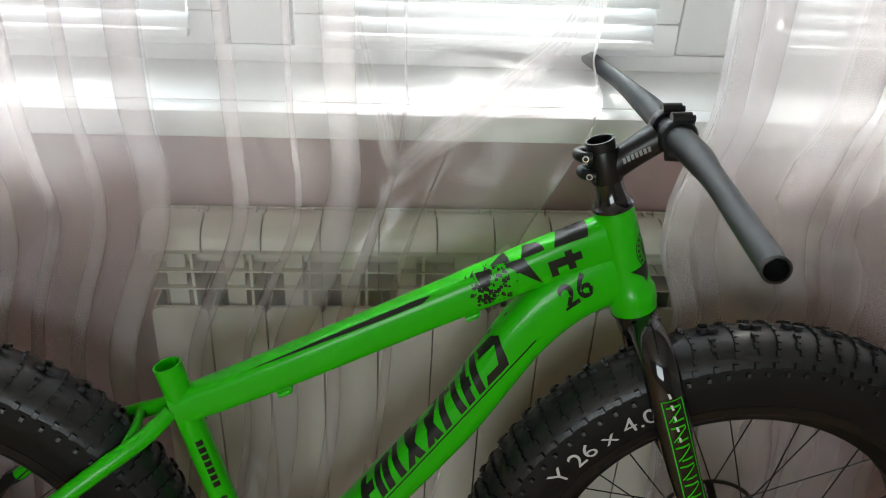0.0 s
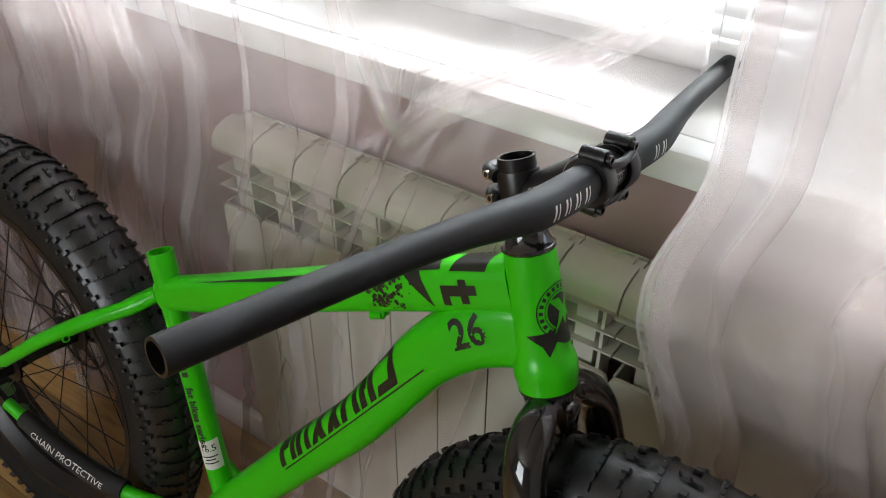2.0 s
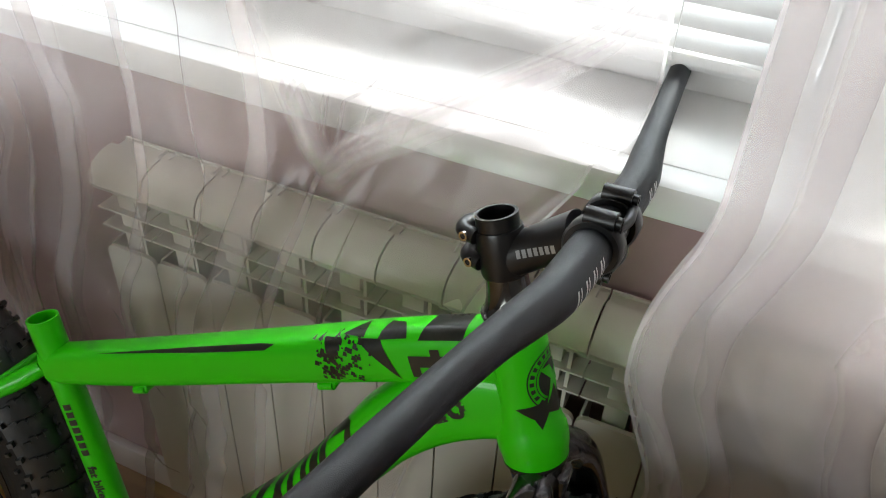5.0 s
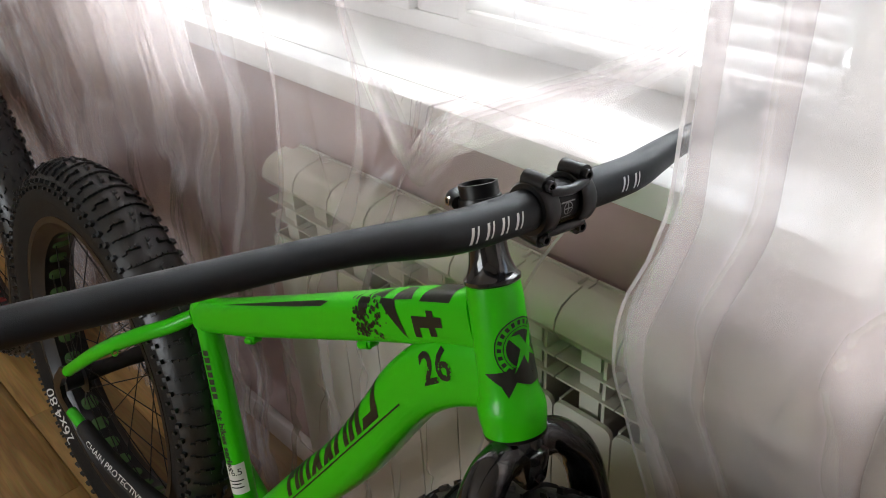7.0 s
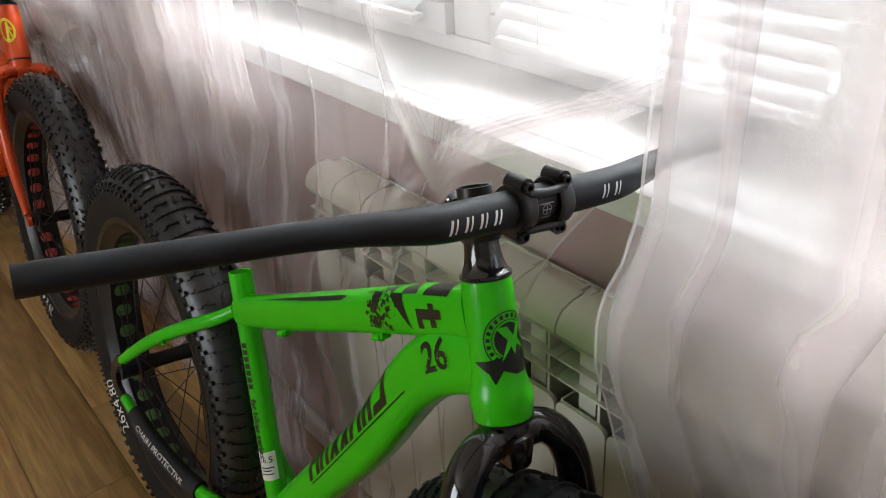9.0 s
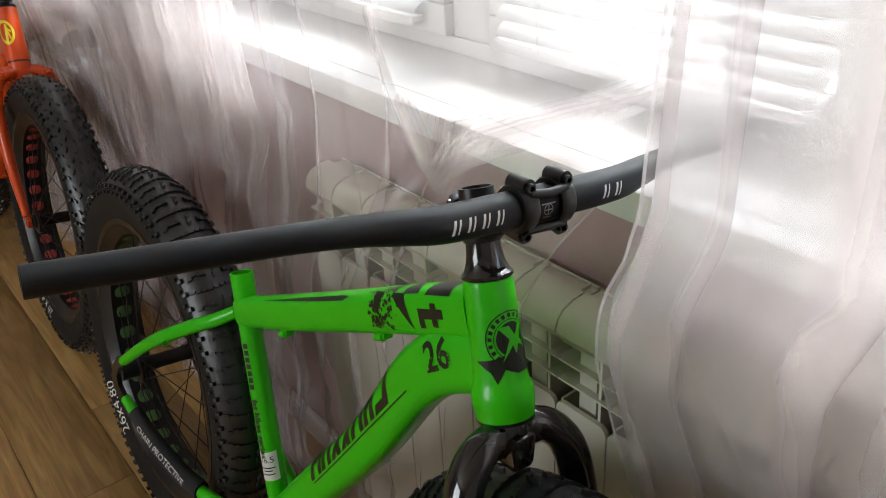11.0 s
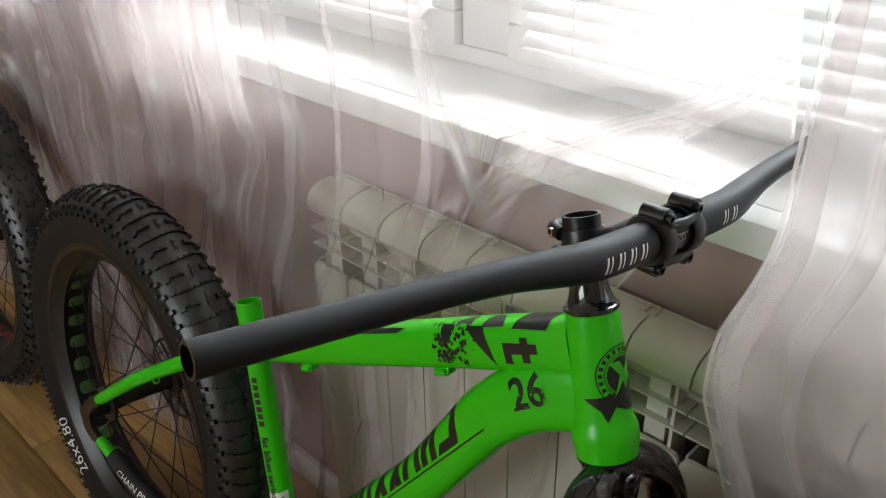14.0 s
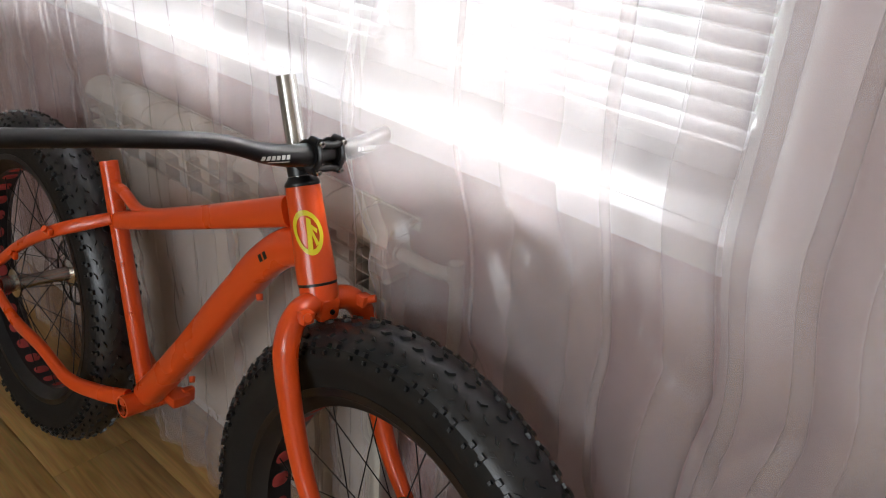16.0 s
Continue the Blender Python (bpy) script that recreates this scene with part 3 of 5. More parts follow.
def between_bikes(u, v):
    s = (TOP - 0.006) * v
    right = 0.30 - 0.13 * smooth(1.62, 1.95, s) - 0.10 * smooth(1.9, 2.5, s)
    left = -1.665 + 0.06 * smooth(1.5, 1.75, s) + 0.06 * smooth(1.75, 2.1, s)
    x = left + (right - left) * u
    w = smooth(-0.10, 0.10, x)
    base = 0.968 - 0.02 * smooth(-1.3, -0.9, x)
    y, z = path_over_sill(w, s, base)
    lay = 1 - w * smooth(1.25, 1.5, s) * (1 - smooth(1.8, 1.95, s)) * 0.75
    gathered = smooth(-0.25, -0.55, x) * smooth(-1.15, -0.95, x)
    dx, dy = pleats(-1.665 + 1.965 * u, z, 4.2, FOLDS_MIDDLE, 1.9, 0.009 + 0.007 * gathered)
    edge = smooth(0, 0.05, u) * smooth(1, 0.96, u)
    y += dy * lay * 0.85 - 0.04 * (1 - smooth(-1.66, -1.50, x)) * smooth(1.3, 1.6, s)
    z += 0.03 * noise.noise((x * 9, s * 6, 2.0)) * w * (1 - lay)
    x += dx * edge * lay
    if y > 1.025 and z < 1.0:
        z = max(z, 0.9575)
    return x, y, z


def right_of_bar(u, v):
    z = TOP - (TOP - 0.006) * v
    left = 0.357 + 0.035 * smooth(0.87, 1.02, z) + 0.045 * smooth(0.84, 0.68, z) + 0.03 * math.sin(z * 5) * smooth(0.66, 0.3, z)
    q = left + (1.75 - left) * u
    dx, dy = pleats(0.36 + 1.39 * u, z, 7.9, FOLDS_NEAR, 1.3)
    edge = smooth(0, 0.02, u)
    y = 0.955 + 0.9 * dy - 0.03 * (1 - smooth(0.345, 0.5, q)) * smooth(1.3, 1.0, z)
    return q + dx * edge, y, z


cloth("voile_curtain", "pinkish white sheer voile curtain hanging beside the orange bike", behind_orange, 720, 170, doubled=((0.0, 1.0, VOILE),))
FLAP = ([(-0.035, 0.955, 1.10), (-0.016, 0.97, 1.00), (0.003, 0.998, 0.902), (0.052, 0.995, 0.948), (0.102, 1.005, 0.978), (0.150, 1.05, 0.998), (0.193, 1.10, 1.015), (0.235, 1.135, 1.04), (0.268, 1.17, 1.075)], 0.010)
FLAP_UNDER = [([(x + 0.005 * k, y + 0.004 * k, z - 0.007 * k) for x, y, z in FLAP[0][1:]], 0.009 + 0.004 * k) for k in (1, 2, 3)]
cloth("voile_curtain", "sheer voile curtain pushed over the sill by the green handlebar", between_bikes, 760, 210, (FLAP, *FLAP_UNDER), doubled=((0.0, 0.71, VOILE), (0.28, 0.62, GATHERED), (0.0, 0.2, VOILE)))
cloth("voile_curtain", "sheer voile curtain hanging in deep pleats past the handlebar's end", right_of_bar, 640, 180, doubled=((0.0, 1.0, GATHERED),))
rail = thing("curtain_rail", "white ceiling curtain rail", "curtain rail")
part("track", box(-4.2, 2.4, 0.95, 1.03, 2.53, 2.62, 0.004), PVC, rail)


# ---- fat bikes ----
WHEEL_R, TYRE_W = 0.385, 0.052


def tyre_section():
    """Half outline of a tyre, as radius and lateral offset."""
    pts = []
    for a in range(-118, 119, 12):
        g = radians(a)
        pts.append((WHEEL_R - 0.004 - 0.050 + 0.050 * math.cos(g), TYRE_W * math.sin(g)))
    return pts


def surface(g, lift=0.0):
    """A place on the tyre's tread at the angle g across it: radius and lateral offset."""
    return WHEEL_R - 0.054 + (0.050 + lift) * math.cos(g), (TYRE_W + lift) * math.sin(g)


def knob(s, a0, a1, g0, g1, height, lean=0.0, taper=0.75):
    """A tread block between two angles round the wheel and two across it."""
    v = []
    for lift, q in ((-0.002, 1.0), (height, taper)):
        ca, cg = (a0 + a1) / 2, (g0 + g1) / 2
        for da, dg in ((-1, -1), (1, -1), (1, 1), (-1, 1)):
            a = ca + da * (a1 - a0) / 2 * q + lean * dg
            g = cg + dg * (g1 - g0) / 2 * q
            r, y = surface(g, lift)
            v.append((r * math.cos(a), y, r * math.sin(a)))
    s.add(v, [(4, 5, 6, 7), (0, 1, 5, 4), (1, 2, 6, 5), (2, 3, 7, 6), (3, 0, 4, 7)])


def tyre_shape(kind):
    sec = tyre_section()
    inner = [(0.281, -0.040), (0.281, 0.040)]
    body = lathe([inner[0], *sec, inner[1]], (0, 0, 0), (0, 1, 0), 96)
    t = Shape()
    if kind == "ribbed":
        n = 44
        st = 2 * math.pi / n
        for i in range(n):
            a = st * i

            def bar(a0, length, g0, g1, height, lean=0.0, taper=0.8):
                lo, hi = sorted((radians(g0), radians(g1)))
                knob(t, a + st * a0, a + st * a0 + length, lo, hi, height, lean, taper)

            # low wavy rib right across the crown, sliced near the middle
            for k in range(10):
                g = -52 + 10.4 * k
                bar(0.05 * math.sin(g * 0.055) + 0.000022 * g * g, 0.0130, g, g + (10.4 if abs(g + 5) > 20 else 9.4), 0.0042, 0.0, 0.86)
            # long block on the crown between two ribs
            bar(0.34, 0.030, -4.5, 2.5, 0.0058, 0.006)
            bar(0.58, 0.026, -2.5, 4.5, 0.0058, 0.006)
            for sd in (-1, 1):
                # hooked half rib with a knob at its inner end
                bar(0.46, 0.024, 15 * sd, 22 * sd, 0.0060)
                for k in range(3):
                    bar(0.50 + 0.05 * math.sin(k * 1.9), 0.012, (21 + 9 * k) * sd, (31 + 9 * k) * sd, 0.0042, 0.0, 0.86)
                # shoulder knobs
                for e in (0.08, 0.56):
                    bar(e, 0.022, 58 * sd, 67 * sd, 0.0066)
                    bar(e + 0.24, 0.016, 72 * sd, 79 * sd, 0.0042)
    else:
        n = 80
        for i in range(n):
            a = 2 * math.pi * i / n
            st = 2 * math.pi / n
            alt = i % 2
            for sd in (-1, 1):
                def pair(g, w, b, length, h, lean=0.0):
                    lo, hi = sorted((radians(g - w) * sd, radians(g + w) * sd))
                    knob(t, a + st * b, a + st * b + length, lo, hi, h, lean * sd * st)
                pair(9 if alt else 16, 4.2, 0.1, 0.024, 0.0050, 0.1)
                pair(27 if alt else 34, 3.6, 0.45, 0.022, 0.0048, -0.12)
                pair(45 if alt else 50, 3.6, 0.15, 0.022, 0.0050, 0.1)
                pair(62, 4.2, 0.0 if alt else 0.3, 0.028, 0.0068)
                pair(74, 3.6, 0.3, 0.016, 0.0045)
    return body, t


TYRES = {k: tyre_shape(k) for k in ("ribbed", "blocky")}
RIM_PROFILE = [(0.290, -0.043), (0.290, -0.040), (0.283, -0.038), (0.275, -0.034), (0.262, -0.022), (0.260, 0.0), (0.262, 0.022), (0.275, 0.034), (0.283, 0.038), (0.290, 0.040), (0.290, 0.043), (0.278, 0.0425), (0.266, 0.030), (0.2565, 0.024), (0.2545, 0.0), (0.2565, -0.024), (0.266, -0.030), (0.278, -0.0425)]


def rim_window():
    """Tape that bulges through one oval window of the rim, at angle 0."""
    rings = []
    for q, r in ((1.0, 0.2549), (0.8, 0.2537), (0.0, 0.2532)):
        ring = []
        for j in range(14):
            g = 2 * math.pi * j / 14
            aa = 0.056 * q * math.copysign(abs(math.cos(g)) ** 0.75, math.cos(g))
            y = 0.0165 * q * math.copysign(abs(math.sin(g)) ** 0.75, math.sin(g))
            ring.append((r * math.cos(aa), y, r * math.sin(aa)))
        rings.append(ring)
    v = rings[0] + rings[1] + [rings[2][0]]
    return Shape().add(v, [(j, (j + 1) % 14, 14 + (j + 1) % 14, 14 + j) for j in range(14)] + [(14 + j, 14 + (j + 1) % 14, 28) for j in range(14)])


def wheel(name, parent, m, tyre, tape_mat, hub_half, writing="", writing_at=(), rotor=True, size=0.034, hub_mat=None):
    """A fat wheel round the origin in the xz plane, set at m inside the bike."""
    hub = lathe([(0.0001, -hub_half), (0.011, -hub_half), (0.011, -hub_half + 0.008), (0.019, -hub_half + 0.012), (0.019, -0.066), (0.033, -0.064), (0.033, -0.059), (0.017, -0.055), (0.0145, -0.02), (0.0145, 0.02), (0.017, 0.055), (0.033, 0.059), (0.033, 0.064), (0.019, 0.066), (0.019, hub_half - 0.012), (0.011, hub_half - 0.008), (0.011, hub_half), (0.0001, hub_half)], (0, 0, 0), (0, 1, 0), 24)
    w = part(name, hub, hub_mat or SATIN, parent, "alloy hub and fat wheel")
    w.matrix_basis = m
    body, tread = TYRES[tyre]
    part("tyre", body, DUSTY, w, "wide black tyre, dusty on the sidewall")
    crown = [surface(radians(g), 0.0004) for g in range(-66, 67, 6)]
    part("tyre_crown", lathe(crown, (0, 0, 0), (0, 1, 0), 96), RUBBER, w, "clean black rubber crown under the tread")
    part("tread", tread, RUBBER, w, "raised rubber tread blocks", smooth=20)
    part("rim", lathe(RIM_PROFILE, (0, 0, 0), (0, 1, 0), 96, close=True), SATIN, w, "black alloy rim with oval windows")
    tape = part("rim_tape", rim_window(), tape_mat, w, "coloured rim tape behind a window")
    for i in range(1, 32):
        ob = new("rim_tape", tape.data)
        ob.parent, ob.matrix_basis = w, pose(0, 0, 0, 0, 360 * i / 32, 0)
    for i in range(32):
        sd = 1 if i % 2 else -1
        a = 2 * math.pi * i / 32
        o = a + (0.95 if (i // 2) % 2 else -0.95)
        p0 = (0.031 * math.cos(o), sd * 0.0615, 0.031 * math.sin(o))
        p1 = (0.257 * math.cos(a), sd * 0.010, 0.257 * math.sin(a))
        part("spoke", tube([p0, p1], (0.0011, 0.0011), ref=(0.3, 0.2, 0.9), seg=6), SPOKE, w)
    if rotor:
        star = Shape()
        for k in range(6):
            g = 2 * math.pi * k / 6
            star = join(star, tube([(0.02 * math.cos(g), 0.068, 0.02 * math.sin(g)), (0.05 * math.cos(g + 0.35), 0.069, 0.05 * math.sin(g + 0.35)), (0.078 * math.cos(g + 0.5), 0.069, 0.078 * math.sin(g + 0.5))], (0.0012, 0.006), ref=(0, 1, 0), seg=8, k=4))
        part("disc_rotor", join(star, lathe([(0.074, 0.068), (0.080, 0.068), (0.080, 0.070), (0.074, 0.070)], (0, 0, 0), (0, 1, 0), 48, close=True)), SATIN, w, "black disc brake rotor")
    if writing:
        tr = tree_of(body)
        s = Shape()
        base = letters(writing, size)
        for q in range(1):
            for v in base.v:
                a = writing_at[0] - v.x / 0.318
                r = 0.314 + v.y
                s.v.append(Vector((r * math.cos(a), 0, r * math.sin(a))))
            s.f += base.f
        part("sidewall_print", wrapped(s_flat(s), tr, (0, 0, 0), (1, 0, 0), (0, 0, 1), (0, 1, 0), 0.0008, 0.012), PRINT, w, "white printed tyre size")
    return w


def s_flat(s):
    o = Shape()
    o.v = [Vector((p.x, p.z, 0)) for p in s.v]
    o.f = s.f
    return o


def turned(base, axis, degrees):
    """The turn of fork, bar and front wheel about the steering axis."""
    b = Vector(base)
    return Matrix.Translation(b) @ Matrix.Rotation(radians(degrees), 4, Vector(axis)) @ Matrix.Translation(-b)


def bolt_at(p, direction, r=0.0042, length=0.006):
    return lathe([(0.0001, 0), (r * 0.55, 0), (r * 0.55, length - 0.0025), (r * 0.6, length), (r, length), (r, -0.002)], p, direction, 12)


def green_bike():
    b = thing("fat_bike", "bright green fat bike frame without saddle, leaning against the window sill", "bicycle", pose(0, 0.741, 0.004, -8.0, 0, 0))
    ht, hb = Vector((0.266, 0, 0.915)), Vector((0.307, 0, 0.785))
    ax = (ht - hb).normalized()
    # frame tubes
    seat = lathe([(0.0155, -0.03), (0.0155, 0.0), (0.0178, 0.0), (0.0178, -0.02), (0.0172, -0.06), (0.0172, -0.43)], (-0.268, 0, 0.702), (-0.262, 0, 0.965), 32)
    top = tube([(-0.262, 0, 0.639), (-0.14, 0, 0.692), (0.05, 0, 0.781), (0.18, 0, 0.842), (0.262, 0, 0.876)], [(0.018, 0.0225), (0.020, 0.0245), (0.0215, 0.025), (0.022, 0.027), (0.021, 0.029)], power=3.2, seg=28)
    down = tube([(0.296, 0, 0.832), (0.255, 0, 0.822), (0.212, 0, 0.795), (0.172, 0, 0.752), (0.143, 0, 0.706), (0.085, 0, 0.615), (0.005, 0, 0.515), (-0.08, 0, 0.408), (-0.158, 0, 0.312)], [(0.020, 0.036), (0.023, 0.037), (0.026, 0.036), (0.027, 0.034), (0.027, 0.032), (0.027, 0.031), (0.027, 0.031), (0.030, 0.030), (0.032, 0.028)], power=3.0, seg=28)
    head = lathe([(0.019, 0.0), (0.0235, 0.0), (0.0245, -0.01), (0.0250, -0.05), (0.0258, -0.080), (0.0266, -0.096), (0.0282, -0.104), (0.0305, -0.110), (0.0310, -0.118), (0.0305, -0.126), (0.0292, -0.131), (0.0288, -0.137), (0.022, -0.138)], ht, ax, 40)
    shell = lathe([(0.017, -0.05), (0.021, -0.05), (0.021, 0.05), (0.017, 0.05)], (-0.157, 0, 0.30), (0, 1, 0), 28, close=True)
    fr = part("frame", join(seat, top, down, head, shell), GREEN, b, "glossy bright green aluminium frame")
    for sd in (-1, 1):
        stay = tube([(-0.266, 0.012 * sd, 0.640), (-0.295, 0.034 * sd, 0.618), (-0.35, 0.060 * sd, 0.585), (-0.43, 0.090 * sd, 0.530), (-0.525, 0.110 * sd, 0.452)], [(0.009, 0.010), (0.011, 0.011), (0.0115, 0.0115), (0.011, 0.011), (0.009, 0.0095)], seg=18)
        part("seat_stay", stay, GREEN, b, "green seat stay bent round the tyre")
        chain = tube([(-0.175, 0.040 * sd, 0.305), (-0.25, 0.062 * sd, 0.298), (-0.33, 0.080 * sd, 0.300), (-0.42, 0.098 * sd, 0.325), (-0.535, 0.112 * sd, 0.368)], [(0.012, 0.016), (0.011, 0.015), (0.0105, 0.012), (0.010, 0.011), (0.009, 0.010)], seg=18)
        part("chain_stay", chain, GREEN, b, "green chain stay")
        drop = Shape()
        outline = [(-0.520, 0.462), (-0.545, 0.452), (-0.578, 0.418), (-0.592, 0.390), (-0.585, 0.366), (-0.560, 0.356), (-0.530, 0.360), (-0.532, 0.374), (-0.556, 0.384), (-0.560, 0.405), (-0.540, 0.432), (-0.516, 0.446)]
        k = len(outline)
        drop.add([(x, 0.112 * sd + y, z) for y in (-0.004, 0.004) for x, z in outline], [tuple(range(k)), tuple(range(k, 2 * k))[::-1]] + [(i, (i + 1) % k, k + (i + 1) % k, k + i) for i in range(k)])
        part("dropout", drop, SATIN, b, "black rear dropout plate")
        part("cable_stop", lathe([(0.0035, -0.006), (0.005, -0.006), (0.005, 0.006), (0.0035, 0.006)], (-0.385, 0.083 * sd, 0.547), (0.6, 0.2 * sd, 0.5), 10, close=True), GREEN, b)
    part("stay_bridge", tube([(-0.318, -0.045, 0.608), (-0.313, 0, 0.614), (-0.318, 0.045, 0.608)], (0.006, 0.006), ref=(0, 0, 1), seg=12), GREEN, b)
    for x, z in ((-0.125, 0.676), (0.105, 0.784)):
        part("cable_guide", join(box(x - 0.010, x + 0.010, -0.010, 0.004, z - 0.010, z - 0.001, 0.002), lathe([(0.003, -0.008), (0.0048, -0.008), (0.0048, 0.008), (0.003, 0.008)], (x, -0.008, z - 0.010), (1, 0, 0.45), 10, close=True)), GREEN, b)
    # neoprene guard round the drive-side chain stay
    guard = tube([(-0.305, -0.074, 0.2985), (-0.36, -0.086, 0.305), (-0.43, -0.1, 0.328), (-0.50, -0.108, 0.355)], [(0.0145, 0.019), (0.015, 0.019), (0.0145, 0.018), (0.013, 0.017)], seg=22)
    gd = part("chain_guard", guard, NEOPRENE, b, "black neoprene chain stay guard")
    g_tree = tree_of(guard)
    part("guard_print", wrapped(letters("CHAIN PROTECTIVE", 0.016), g_tree, (-0.40, -0.1, 0.325), (0.93, 0, -0.27), (0.27, 0, 0.93), (0, 1, -0.15), 0.0006, 0.01), PRINT, gd, "white printed words")
    # decals
    tr = tree_of(seat, top, down, head)
    side = (0, 1, 0)

    def decal(shape, x, z, angle, label, mat=DECAL, cast=side, cut=0.006):
        c, s = math.cos(radians(angle)), math.sin(radians(angle))
        return part("decal", wrapped(shape, tr, (x, 0, z), (c, 0, s), (-s, 0, c), cast, cut=cut), mat, fr, label)

    decal(letters("26", 0.043, 0.1, 0.0010), 0.226, 0.815, 36, "printed black number")
    nicks = Shape()
    rnd = random.Random(5)
    for _ in range(34):
        x, y, r = rnd.uniform(-0.022, 0.022), rnd.uniform(-0.017, 0.002), rnd.uniform(0.0006, 0.0018)
        nicks = join(nicks, flat([(x - r, y), (x, y - r), (x + r, y + r * 0.4), (x, y + r)]))
    part("decal", wrapped(nicks, tr, (0.226, 0, 0.817), (0.81, 0, 0.59), (-0.59, 0, 0.81), side, 0.0009), GREEN, fr, "worn green flecks in the number")
    # cross shape and torn arrow shapes on the top tube
    decal(flat([(-0.022, -0.014), (-0.013, -0.014), (-0.013, -0.004), (0.000, -0.004), (0.000, -0.012), (0.009, -0.012), (0.009, -0.003), (0.019, -0.003), (0.019, 0.007), (0.009, 0.007), (0.009, 0.013), (0.000, 0.013), (0.000, 0.007), (-0.022, 0.007)]), 0.212, 0.855, 22, "black cross-shaped mark")
    decal(flat([(-0.030, 0.024), (-0.002, 0.024), (0.012, -0.020)], [(-0.062, 0.024), (-0.040, 0.024), (-0.052, 0.0), (-0.046, -0.012), (-0.058, -0.002)]), 0.168, 0.840, 22, "black arrow shapes on the top tube")
    speck = Shape()
    for _ in range(150):
        q = rnd.random()
        x, y, r = -0.075 + 0.055 * q ** 0.6 * rnd.random() + rnd.uniform(0, 0.02), rnd.uniform(-0.02, 0.024), rnd.uniform(0.0008, 0.0030)
        speck = join(speck, flat([(x - r, y - r * 0.5), (x + r * 0.7, y - r), (x + r, y + r * 0.5), (x - r * 0.3, y + r)]))
    decal(speck, 0.168, 0.838, 22, "black spray specks on the top tube")
    decal(flat([(-0.19, 0.0045), (0.0, 0.0030), (0.055, 0.0035), (0.068, 0.0080), (0.050, 0.0085), (-0.05, 0.0070)]), -0.005, 0.771, 24.5, "thin black stripe along the top tube", cut=0.02)
    part("decal", wrapped(flat([(-0.030, -0.018), (0.0, -0.018), (-0.010, 0.0), (-0.026, 0.004)], [(0.012, -0.019), (0.055, -0.019), (0.055, 0.010), (0.040, 0.018), (0.018, 0.012)], [(-0.07, -0.012), (-0.045, -0.016), (-0.050, 0.008)]), tr, (0.185, 0, 0.9), (0.9, 0, 0.42), (0, 1, 0), (0, 0, -1), 0.0006), DECAL, fr, "black patches over the top tube")
    # slanted blocks of a large logo on the down tube
    blocks = Shape()
    x = -0.17
    for w, kind in ((0.045, 0), (0.040, 1), (0.040, 2), (0.036, 2), (0.046, 1), (0.036, 0), (0.046, 3)):
        h, sl = 0.0215, 0.020
        if kind == 0:
            blocks = join(blocks, flat([(x, -h), (x + 0.012, -h), (x + 0.012 + sl, h), (x + sl, h)], [(x + w - 0.016, -h), (x + w - 0.004, -h), (x + w - 0.004 + sl, h), (x + w - 0.016 + sl, h)], [(x + 0.010, -0.004), (x + w - 0.012, -0.004), (x + w - 0.006, 0.008), (x + 0.016, 0.008)]))
        elif kind == 1:
            blocks = join(blocks, flat([(x, -h), (x + 0.012, -h), (x + 0.012 + sl, h), (x + sl, h)], [(x + 0.008, 0.012), (x + w - 0.006, 0.012), (x + w - 0.002 + sl * 0.4, h), (x + 0.016, h)], [(x + w - 0.016, -h), (x + w - 0.004, -h), (x + w - 0.002 + sl * 0.5, h), (x + w - 0.012 + sl * 0.5, h)]))
        elif kind == 2:
            blocks = join(blocks, flat([(x, -h), (x + 0.013, -h), (x + w - 0.002 + sl, h), (x + w - 0.015 + sl, h)], [(x + w - 0.018, -h), (x + w - 0.005, -h), (x + 0.014 + sl, h), (x + sl, h)]))
        else:
            blocks = join(blocks, flat([(x, -h), (x + w - 0.006, -h), (x + w, -0.012), (x + w - 0.006 + sl, 0.015), (x + w - 0.016 + sl, h), (x + sl, h), (x + sl - 0.003, 0.012), (x + w - 0.018 + sl, 0.011), (x + w - 0.018 + 0.004, -0.011), (x + 0.010, -0.011)]))
        x += w
    decal(blocks, 0.0756, 0.634, 53, "slanted black logo shapes along the down tube", cast=(0.32, 1, -0.24), cut=0.010)
    lines = Shape()
    for y in (-0.0258, 0.0258):
        lines = join(lines, flat([(-0.17, y - 0.0009), (0.155, y - 0.0009), (0.155, y + 0.0009), (-0.17, y + 0.0009)]))
    decal(lines, 0.0776, 0.637, 53, "thin black outline of the logo", cast=(0.32, 1, -0.24), cut=0.015)
    # lettering down the seat tube
    st_tree = tree_of(seat)
    bars = Shape()
    for i in range(7):
        bars = join(bars, flat([(-0.095 + 0.011 * i, -0.005), (-0.087 + 0.011 * i, -0.005), (-0.087 + 0.011 * i, 0.005), (-0.095 + 0.011 * i, 0.005)]))
    w2 = letters("fat bikes series", 0.0165, 0, 0.0006)
    w2.v = [p + Vector((0.045, 0, 0)) for p in w2.v]
    part("decal", wrapped(join(bars, w2), st_tree, (-0.219, 0, 0.508), (0.262, 0, -0.965), (0.965, 0, 0.262), (-0.6, 1, 0), 0.0006, 0.006), DECAL, fr, "small black lettering down the seat tube")
    lab = part("size_label", wrapped(flat([(-0.0155, -0.024), (0.0155, -0.024), (0.0155, 0.024), (-0.0155, 0.024)]), st_tree, (-0.1855, 0, 0.405), (0.965, 0, 0.262), (-0.262, 0, 0.965), (-0.55, 1, 0), 0.0006), LABEL, fr, "white size sticker on the seat tube")
    lb = letters("16.5", 0.0145)
    lb.v = [p + Vector((0, 0.011, 0)) for p in lb.v]
